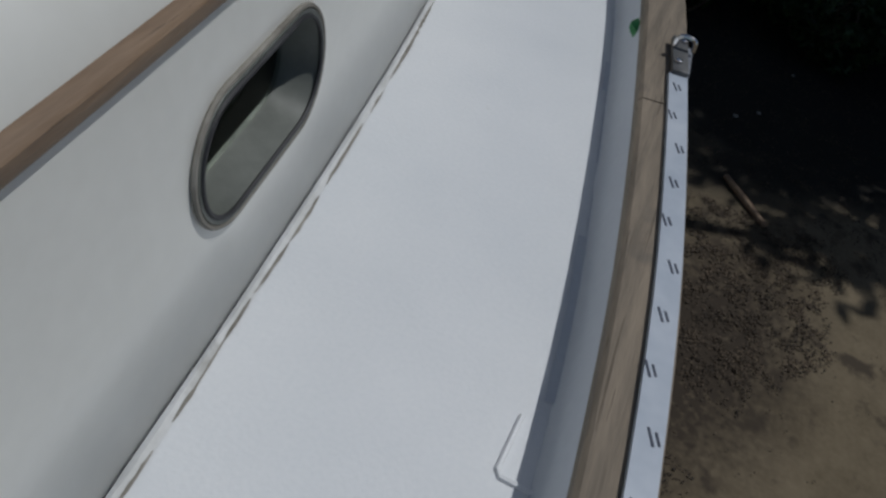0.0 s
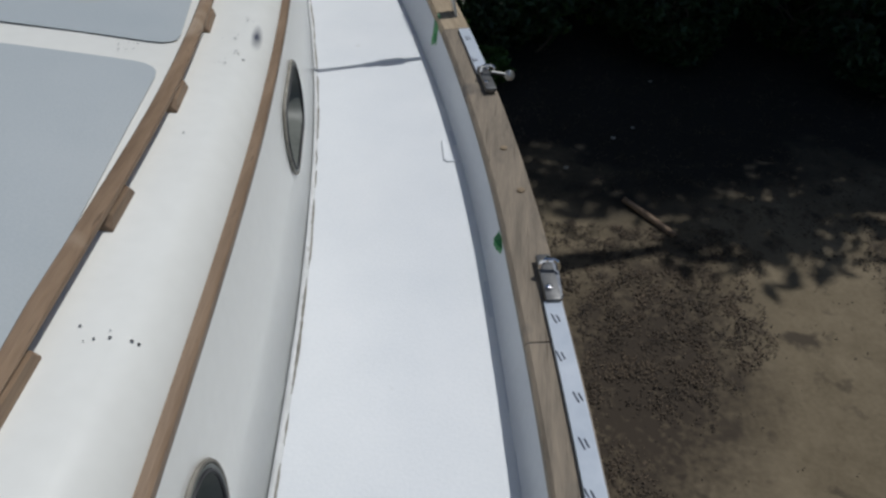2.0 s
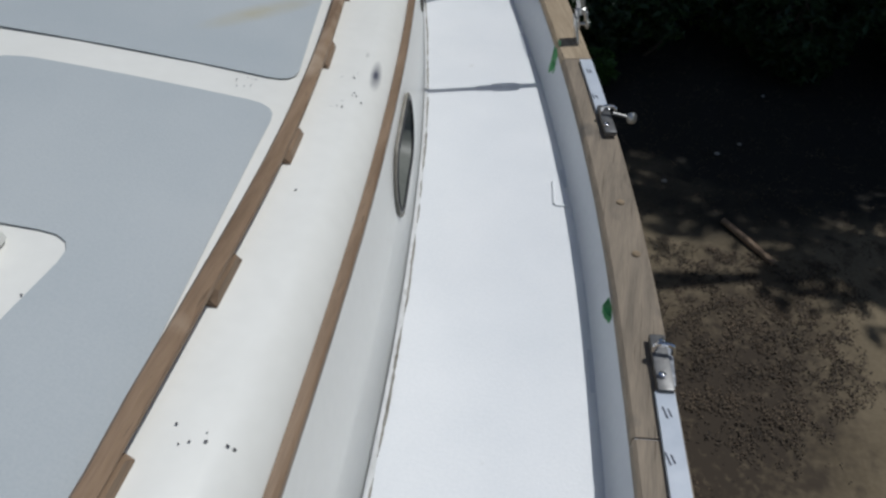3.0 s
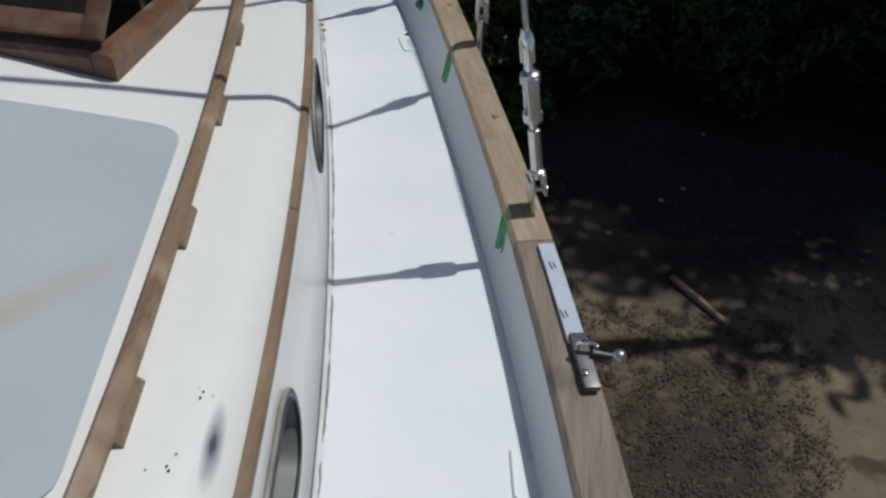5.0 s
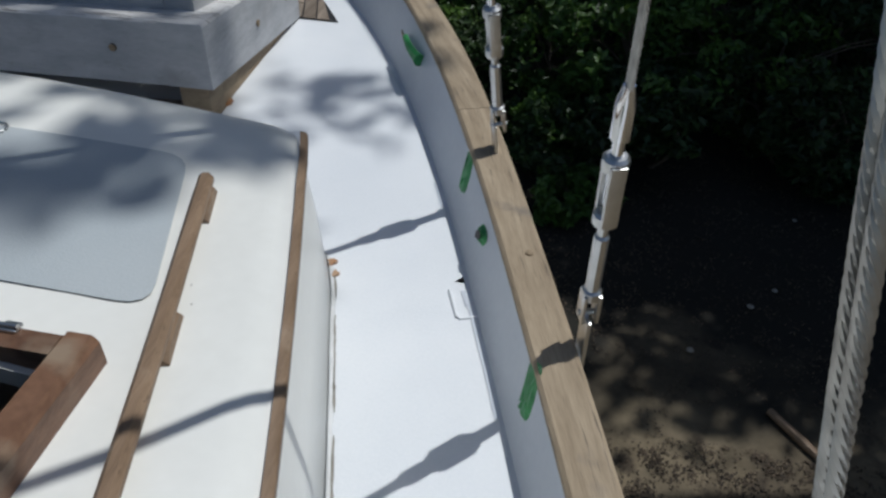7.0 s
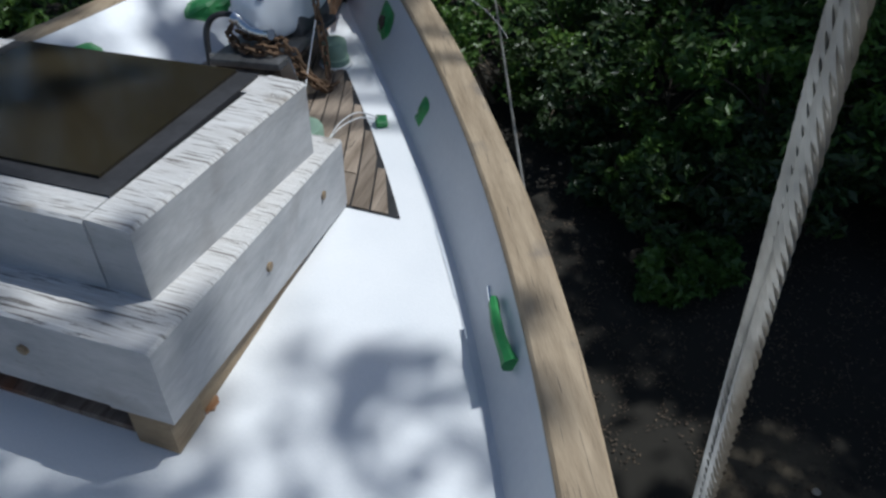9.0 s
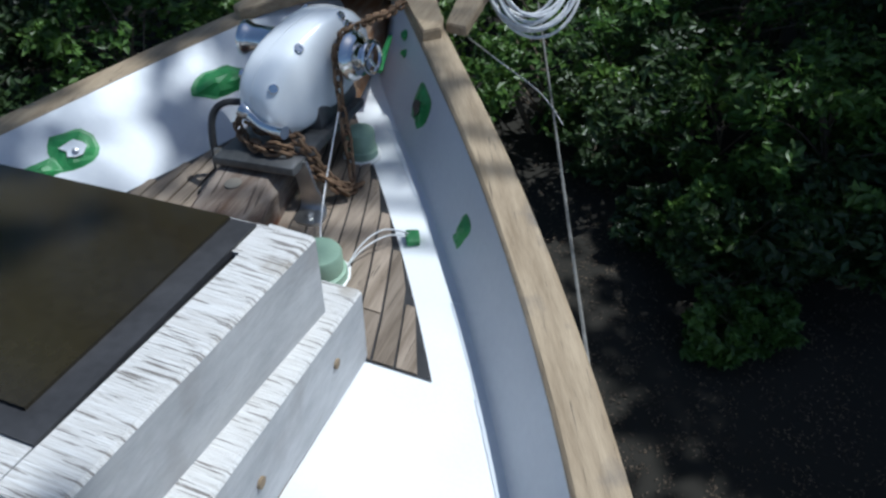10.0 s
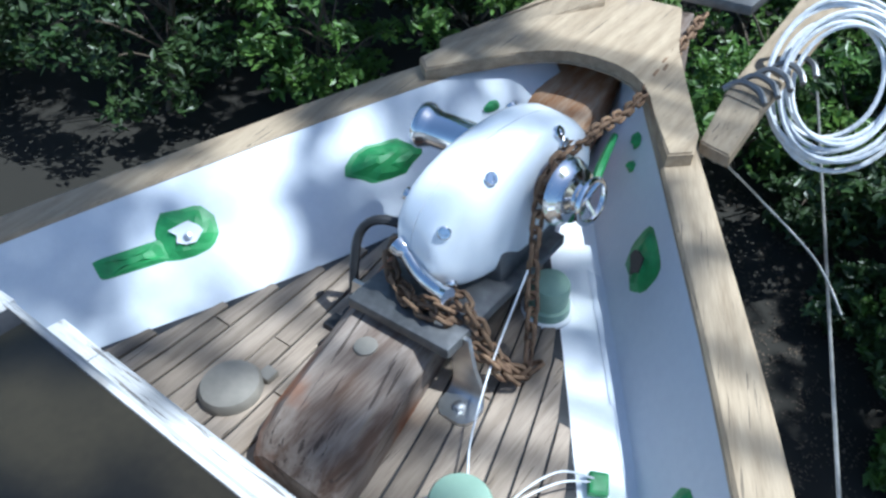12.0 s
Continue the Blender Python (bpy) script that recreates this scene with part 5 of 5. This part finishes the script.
# ---- bow platform, rope coil, stays ----
SEAT[0] = BOW
plat = thing("bow_platform", (0, 6.6, 0.24), "weathered plank platform on both sides of the bowsprit", "platform")
for corners in ([(0.222, 6.262), (0.302, 6.238), (0.275, 6.47), (0.175, 6.50)], [(0.17, 6.505), (0.272, 6.475), (0.20, 7.3), (0.09, 7.3)], [(-0.60, 6.37), (-0.545, 6.31), (-0.335, 6.86), (-0.42, 6.92)], [(-0.54, 6.56), (-0.605, 6.38), (-0.43, 6.93), (-0.40, 7.3)]):
    bm = bmesh.new()
    prism(bm, corners, 0.034, Matrix.Translation((0, 0, 0.228)))
    bmesh.ops.bevel(bm, geom=list(bm.edges), offset=0.004, segments=2, affect="EDGES")
    part("plank", bm, TEAK, plat)
bm = bmesh.new()
block(bm, (-0.13, 7.2, 0.245), (0.30, 0.35, 0.03), bevel=0.005)
part("centre_plank", bm, DARKSTEEL, plat)
for i in range(5):
    bm = bmesh.new()
    tube(bm, smoothline([(0.16 + 0.015 * i, 6.52 + 0.05 * i, 0.265), (0.19 + 0.015 * i, 6.54 + 0.05 * i, 0.285), (0.24 + 0.012 * i, 6.53 + 0.05 * i, 0.28), (0.27 + 0.01 * i, 6.50 + 0.05 * i, 0.265)], 4), 0.008, 6)
    part("lashing", bm, DARKSTEEL, plat, "dark lashing rope")


def coil(c, n, r, seed, squash=0.8, tilt=(60, 0, 20)):
    rnd = random.Random(seed)
    t = thing("rope_coil", c, "white rope coil hanging from the bow platform", "rope", "rope coils")
    M = Matrix.Translation(c) @ pose(0, 0, 0, *tilt)
    for i in range(n):
        rr, ox, oy, oz = r * rnd.uniform(0.72, 1.0), rnd.uniform(-0.02, 0.02), rnd.uniform(-0.03, 0.01), rnd.uniform(-0.03, 0.03)
        ph = rnd.uniform(0, 6)
        bm = bmesh.new()
        tube(bm, [M @ Vector((ox + rr * squash * math.cos(a), oy + rr * math.sin(a), oz + 0.012 * math.sin(2 * a + ph))) for a in np.linspace(0, 2 * math.pi, 40)], 0.006, 6, False)
        part("turn", bm, ROPE, t)
    return t


coil((0.355, 6.72, 0.26), 9, 0.19, 3)
coil((-0.42, 7.0, 0.24), 6, 0.15, 4)
SEAT[0] = None
bm = bmesh.new()
tube(bm, [(0.31, 7.0, -0.01), (0.836, 5.5, 0.012), (1.19, 4.5, 0.03)], 0.004, 8)
tagged(part("whisker_stay", bm, WIRE), "taut steel wire stay beside the bow", "stay", "stays")
SEAT[0] = BOW
bm = bmesh.new()
tube(bm, [(-0.30, 7.2, 0.05), (-0.62, 6.2, 0.05), (-0.85, 5.6, -0.1)], 0.004, 8)
tagged(part("whisker_stay", bm, WIRE), "taut steel wire stay beside the bow", "stay", "stays")
cord("cord", [(0.29, 6.28, 0.21), (0.36, 6.36, 0.10), (0.50, 6.36, 0.0), (0.60, 6.28, -0.06)], 0.0025, "thin slack cord under the bow platform", WIRE)


SEAT[0] = None


# ---- ground litter, stick, trash ----
def scatter(name, count, seed, inside, size, material, label, z=0.01, category="leaves"):
    rnd = random.Random(seed)
    verts, faces = [], []
    while len(faces) < count:
        p = inside(rnd)
        if p is None:
            continue
        x, y = p
        a, w, l = rnd.uniform(0, 6.3), size * rnd.uniform(0.4, 1.0), size * rnd.uniform(0.8, 1.8)
        m = Matrix.Translation((x, y, GZ + lump(x, y) + z * rnd.uniform(0.3, 2.0))) @ Euler((rnd.uniform(-0.5, 0.5), rnd.uniform(-0.5, 0.5), a)).to_matrix().to_4x4()
        k = len(verts)
        verts += [m @ Vector(q) for q in ((-l / 2, 0, 0), (0, -w / 2, w * 0.15), (l / 2, 0, 0), (0, w / 2, w * 0.15))]
        faces.append((k, k + 1, k + 2, k + 3))
    me = bpy.data.meshes.new(name)
    me.from_pydata(verts, [], faces)
    me.materials.append(material)
    return tagged(new(name, me), label, category, "", "stuff")


def patch(rnd):
    x, y = rnd.uniform(-2.5, 9), rnd.uniform(-1.2, 11)
    if x < 0.9 * FOOT(min(y, 6.2)) and y < 6.9 + 0.5 * noise.noise((x * 2, y * 2, 5)):
        return None
    d = noise.noise((x * 0.9, y * 0.9, 7)) + 0.6 * noise.noise((x * 2.6, y * 2.6, 2))
    near = 3.35 + 0.42 * (y - 3.2) + 0.8 * d - x if y < 6.2 else -1
    far = (x - 5.0 + 0.9 * d) * min(1, max(0, 0.5 * (y + 1.0 + d)), max(0, 8.6 - x + d))
    p = 0.2 if y > 6.5 + 1.2 * d else max(0.006, min(1, 2.5 * near), min(0.6, 1.4 * far))
    p *= min(1.0, max(0.06, 0.45 + 1.5 * noise.noise((x * 5.5, y * 5.5, 9)) + 0.8 * noise.noise((x * 15, y * 15, 4))))
    return (x, y) if rnd.random() < p else None


scatter("leaf_litter", 100000, 5, patch, 0.019, LITTER, "dark dead leaves scattered over the sand")
bm = bmesh.new()
tube(bm, [(3.29, 6.57, GZ + 0.08), (3.50, 6.33, GZ + 0.07), (3.71, 6.07, GZ + 0.06)], [0.03, 0.035, 0.03], 8)
tagged(part("stick", bm, OILED), "broken red brown length of wood lying on the sand", "stick")
rnd = random.Random(11)
for x, y in ((3.3, 7.75), (3.55, 8.05), (2.75, 7.1), (3.9, 9.2)):
    bm = bmesh.new()
    bmesh.ops.create_icosphere(bm, subdivisions=2, radius=0.03)
    for v in bm.verts:
        v.co = Vector((v.co.x, v.co.y, v.co.z * 0.4)) * (1 + 0.6 * noise.noise(v.co * 14 + Vector((x, y, 0)))) + Vector((x, y, GZ + lump(x, y) + 0.03))
    tagged(part("crumpled_paper", bm, GRIME, smooth=False), "small crumpled pale scrap on the dark ground", "scrap", "scraps")


# ---- woods ----
def leaves(rnd, blobs, per, size, droop=0.3):
    """Leaf blades clustered in clumps: (centre, radii)."""
    verts, faces = [], []
    for c, rad in blobs:
        for _ in range(per):
            d = Vector((rnd.gauss(0, 1), rnd.gauss(0, 1), rnd.gauss(0, 1))).normalized() * rnd.uniform(0.35, 1.0)
            p = Vector(c) + Vector((d.x * rad[0], d.y * rad[1], d.z * rad[2]))
            s = size * rnd.uniform(0.6, 1.3)
            m = Matrix.Translation(p) @ Euler((rnd.uniform(-0.9, 0.9) - droop, rnd.uniform(-0.9, 0.9), rnd.uniform(0, 6.3))).to_matrix().to_4x4()
            k = len(verts)
            verts += [m @ Vector(q) for q in ((0, -s, 0), (s * 0.42, -0.1 * s, s * 0.1), (0, s, -0.05 * s), (-s * 0.42, -0.1 * s, s * 0.1))]
            faces.append((k, k + 1, k + 2, k + 3))
    return verts, faces


def tree(x, y, height, spread, seed, material, per=26, clumps=60, leaf=0.10, low=0.45, name="tree", label="broadleaf tree with dark green leaves"):
    rnd = random.Random(seed)
    base = Vector((x, y, GZ - 0.1))
    t = thing(name, base, label, "tree" if name == "tree" else "bush", "trees" if name == "tree" else "bushes")
    bm = bmesh.new()
    top = base + Vector((rnd.uniform(-0.4, 0.4), rnd.uniform(-0.4, 0.4), height * 0.85))
    mid = base.lerp(top, 0.5) + Vector((rnd.uniform(-0.3, 0.3), rnd.uniform(-0.3, 0.3), 0))
    r0 = 0.022 * height
    tube(bm, smoothline([base, mid, top], 5), [r0 * (1 - 0.085 * i) for i in range(11)], 9)
    blobs = []
    for i in range(clumps):
        a, h = rnd.uniform(0, 6.3), rnd.uniform(low, 1.0)
        r = spread * (1 - abs(h - 0.68) * 1.1) * rnd.uniform(0.3, 1.0) ** 0.6
        c = base + Vector((r * math.cos(a), r * math.sin(a), h * height))
        q = rnd.uniform(0.14, 0.28) * spread
        blobs.append((c, (q, q, q * 0.55)))
        if i % 4 == 0:
            s = base.lerp(top, max(0.25, h - 0.25))
            tube(bm, smoothline([s, s.lerp(c, 0.55) + Vector((0, 0, 0.06 * height)), c], 3), [r0 * 0.34 * (1 - 0.12 * k) for k in range(7)], 5)
    part("trunk", bm, BARK, t)
    v, f = leaves(rnd, blobs, per, leaf)
    me = bpy.data.meshes.new("crown")
    me.from_pydata(v, [], f)
    me.materials.append(material)
    ob = new("crown", me)
    ob.parent, ob.matrix_parent_inverse = t, Matrix.Translation(-base)
    return t


# tall trees to starboard and ahead, whose crowns shade the ground
for i, (x, y, h, s) in enumerate(((7.9, 12.0, 12, 2.8), (10.2, 12.2, 12, 3.4), (8.0, 14.0, 13, 2.8), (6.7, 9.7, 10, 1.7), (8.5, 12.0, 13, 4.4), (7.3, 14.9, 13, 3.7), (9.2, 12.4, 11, 3.4), (10.6, 13.2, 12, 3.6), (12.8, 12.0, 13, 4.0), (8.6, 9.8, 10, 3.2), (10.4, 13.5, 11, 4.0), (12.6, 11.6, 11, 4.0), (9.2, 15.5, 11, 4.0), (2.5, 19.5, 14, 4.5), (9.0, 18.0, 14, 5.0), (14.0, 13.5, 14, 5.0), (-4.5, 18.5, 13, 4.5), (-3.2, 13.6, 12, 3.4), (-9.0, 13.5, 13, 4.5), (-12.5, 8.0, 12, 4.5), (-1.0, 25.0, 15, 5.0), (6.0, 25.0, 15, 5.5), (13.5, 22.0, 15, 5.5), (-9.0, 21.0, 15, 5.0), (18.5, 8.0, 14, 5.0))):
    tree(x, y + (1.3 if x > 6 and y < 16 else 0.0), h, s, 100 + i, LEAF_SHADE if i % 3 else LEAF, per=40, clumps=110, leaf=0.17, low=0.45)


def overhang(seed):
    """A tree to starboard whose long limbs reach towards the boat and dapple the foredeck."""
    rnd = random.Random(seed)
    base = Vector((10.2, 9.8, GZ - 0.1))
    t = thing("tree", base, "leaning broadleaf tree with long limbs over the bow", "tree", "trees")
    bm = bmesh.new()
    fork = base + Vector((-3.2, -1.2, 8.5))
    tube(bm, smoothline([base, base + Vector((-0.6, -0.2, 4.5)), fork], 5), [0.3 - 0.014 * i for i in range(11)], 9)
    blobs = []
    spots = [(2, 0.55, 0.9, 4.3, 4.6), (1, -0.35, 0.1, 5.0, 5.45), (8, -0.6, 0.45, 3.9, 4.8), (12, -0.5, 0.9, 3.3, 3.75), (15, -1.1, -0.3, 5.0, 6.3), (4, -0.95, -0.45, 4.85, 5.4), (4, -0.5, 0.5, 3.85, 4.3), (3, -0.35, 0.3, 5.3, 6.0), (2, -1.2, -0.3, 4.6, 6.5)]
    for i, (x0, x1, y0, y1) in enumerate(q[1:] for q in spots for _ in range(q[0])):
        gx, gy = rnd.uniform(x0, x1), rnd.uniform(y0, y1)
        z = rnd.uniform(7.0, 9.5)
        c = Vector((gx + 0.40 * z, gy + 0.32 * z, z))
        q = rnd.uniform(0.16, 0.34)
        blobs.append((c, (q, q, q * 0.6)))
        if i % 3 == 0 and gy > 4.9:
            tube(bm, smoothline([fork, fork.lerp(c, 0.5) + Vector((0, 0, 0.5)), c], 3), [0.05 - 0.006 * k for k in range(7)], 5)
    part("trunk", bm, BARK, t)
    v, f = leaves(rnd, blobs, 24, 0.085)
    me = bpy.data.meshes.new("crown")
    me.from_pydata(v, [], f)
    me.materials.append(LEAF)
    ob = new("crown", me)
    ob.parent, ob.matrix_parent_inverse = t, Matrix.Translation(-base)


overhang(5)
# undergrowth ahead of the bow
rnd = random.Random(21)
BUSH = [(-0.6, 11.2, 1.9), (1.2, 12.5, 2.3), (2.8, 12.0, 2.2), (3.9, 10.3, 1.8), (0.3, 14.4, 2.9), (4.6, 13.6, 2.8), (2.2, 15.6, 3.2), (-2.6, 12.8, 2.4), (-4.6, 11.5, 2.4), (-6.6, 10.2, 2.2), (-3.6, 15.4, 3.2), (-7.8, 13.2, 3.0), (6.4, 11.6, 2.4), (1.6, 9.3, 1.0), (6.6, 16.8, 3.6), (0.0, 18.0, 3.8), (-6.0, 17.5, 3.8), (-9.5, 10.5, 3.0), (4.0, 18.6, 4.0), (8.6, 14.4, 3.2), (-1.6, 10.4, 1.6), (0.4, 12.9, 2.2), (2.0, 13.4, 2.4), (3.4, 14.2, 2.6), (1.0, 16.6, 3.4), (-1.0, 16.4, 3.2), (-1.6, 13.8, 2.6), (3.2, 17.0, 3.6), (5.2, 15.4, 3.2), (-5.2, 13.6, 2.8), (-8.2, 11.6, 2.6), (-10.8, 12.6, 3.2), (-6.8, 15.4, 3.2), (-12.0, 10.0, 3.0), (5.8, 10.4, 1.6), (2.3, 10.6, 1.7), (3.3, 11.2, 2.0), (4.6, 11.4, 2.2), (5.4, 12.2, 2.4), (3.8, 12.6, 2.4), (6.2, 13.2, 2.8), (7.2, 12.4, 2.6), (1.4, 10.8, 1.6), (0.2, 10.9, 1.6), (7.4, 14.6, 3.2), (5.9, 14.8, 3.0), (2.4, 9.9, 1.2), (4.2, 9.9, 1.4), (6.9, 10.9, 2.0), (8.2, 12.9, 2.8), (-5.6, 8.4, 1.9), (-7.4, 7.4, 2.1), (-6.4, 9.4, 2.2), (-9.2, 6.6, 2.4), (-8.6, 8.8, 2.6), (-11.2, 7.8, 2.8), (-4.4, 9.6, 1.7), (-10.6, 5.6, 2.6), (-13.0, 6.4, 3.0), (-3.2, 10.8, 1.8), (6.6, 9.2, 1.4), (7.8, 10.2, 1.9), (1.55, 8.75, 0.55), (1.85, 8.95, 0.5), (0.85, 9.85, 0.6), (1.3, 9.7, 0.8), (1.9, 10.2, 1.0), (8.6, 9.0, 1.6), (8.8, 11.2, 2.3)]
for i, (x, y, h) in enumerate(BUSH):
    # bushes outside the sunlit middle get the shade-darkened leaf colour
    tree(x, y, h, h * 0.62, 300 + i, LEAF if i % 3 != 1 and -4.5 < x < 3.5 else LEAF_SHADE, per=66, clumps=48, leaf=0.058, low=0.15, name="bush", label="leafy green bush in the undergrowth ahead of the bow")


def palmetto(x, y, z, seed):
    rnd = random.Random(seed)
    t = thing("palmetto", (x, y, GZ), "pale green fan palm among the bushes", "palm", "palms")
    bm = bmesh.new()
    tube(bm, [(x, y, GZ), (x, y, z)], 0.06, 7)
    part("stem", bm, BARK, t)
    for i in range(7):
        a = rnd.uniform(0, 6.3)
        d = Vector((math.cos(a), math.sin(a), rnd.uniform(0.1, 0.9))).normalized()
        c = Vector((x, y, z)) + d * 0.5
        s = d.cross(Vector((0, 0, 1))).normalized()
        bm = bmesh.new()
        for k in range(13):
            b = (k - 6) * 0.2
            e = (d * math.cos(b) + s * math.sin(b)).normalized()
            w = e.cross(d.cross(s)).normalized() * 0.02
            bm.faces.new([bm.verts.new(p) for p in (c, c + e * 0.3 + w, c + e * 0.62 - Vector((0, 0, 0.12)), c + e * 0.3 - w)])
        tube(bm, [(x, y, z), c], 0.008, 4)
        part("frond", bm, FROND, t, smooth=False, flip=False)


palmetto(-4.9, 12.2, -1.4, 1), palmetto(-2.0, 14.0, -1.0, 2), palmetto(1.6, 13.6, -1.2, 3)


# ---- foredeck planking ----
def teak_field(y):
    """Edges of the laid planks: to port and to starboard."""
    return -(FOOTP(y) - 0.006), EDGE(y) - 0.096


def fan(x, y):
    """Planks draw together towards the bow."""
    k = (FOOT(y) + FOOTP(y)) / (FOOT(5.12) + FOOTP(5.12))
    return x * (0.5 + 0.5 * k) + SK(y)


bm = bmesh.new()
strip(bm, [[(teak_field(y)[0] + (teak_field(y)[1] - teak_field(y)[0]) * i / 20, y, 0.003) for i in range(21)] for y in stations(5.12, 6.1, 0.06)])
part("caulking", bm, BLACK, deck, "black seams between the planks")
rnd = random.Random(9)
pw = 0.0545
k = -12
while k * pw < 0.62:
    x0, x1 = k * pw + 0.003, (k + 1) * pw - 0.003
    xm = (x0 + x1) / 2
    inside = lambda y: teak_field(y)[0] < fan(xm, y) < teak_field(y)[1]
    if not inside(5.13):
        k += 1
        continue
    end = 5.12
    while end < 6.08 and inside(end + 0.02):
        end += 0.02
    cuts = [5.122] + sorted(rnd.uniform(5.25, end - 0.12) for _ in range(1 if end > 5.5 and rnd.random() < 0.55 else 0)) + [end]
    for a, b in zip(cuts, cuts[1:]):
        if b - a < 0.03:
            continue
        bm = bmesh.new()
        za = 0.009 + rnd.uniform(-0.001, 0.0015)
        rows = []
        for y in stations(a + 0.0015, b - 0.0015, 0.12):
            l0, r0 = max(fan(x0, y), teak_field(y)[0] + 0.004), min(fan(x1, y), teak_field(y)[1] - 0.002)
            r0 = max(r0, l0 + 0.006)
            q = 0.0012
            rows.append([(l0, y, 0.002), (r0, y, 0.002), (r0, y, za - q), (r0 - q, y, za), (l0 + q, y, za), (l0, y, za - q)])
        loft(bm, rows)
        part("plank", bm, PLANK, deck, smooth=False)
    k += 1
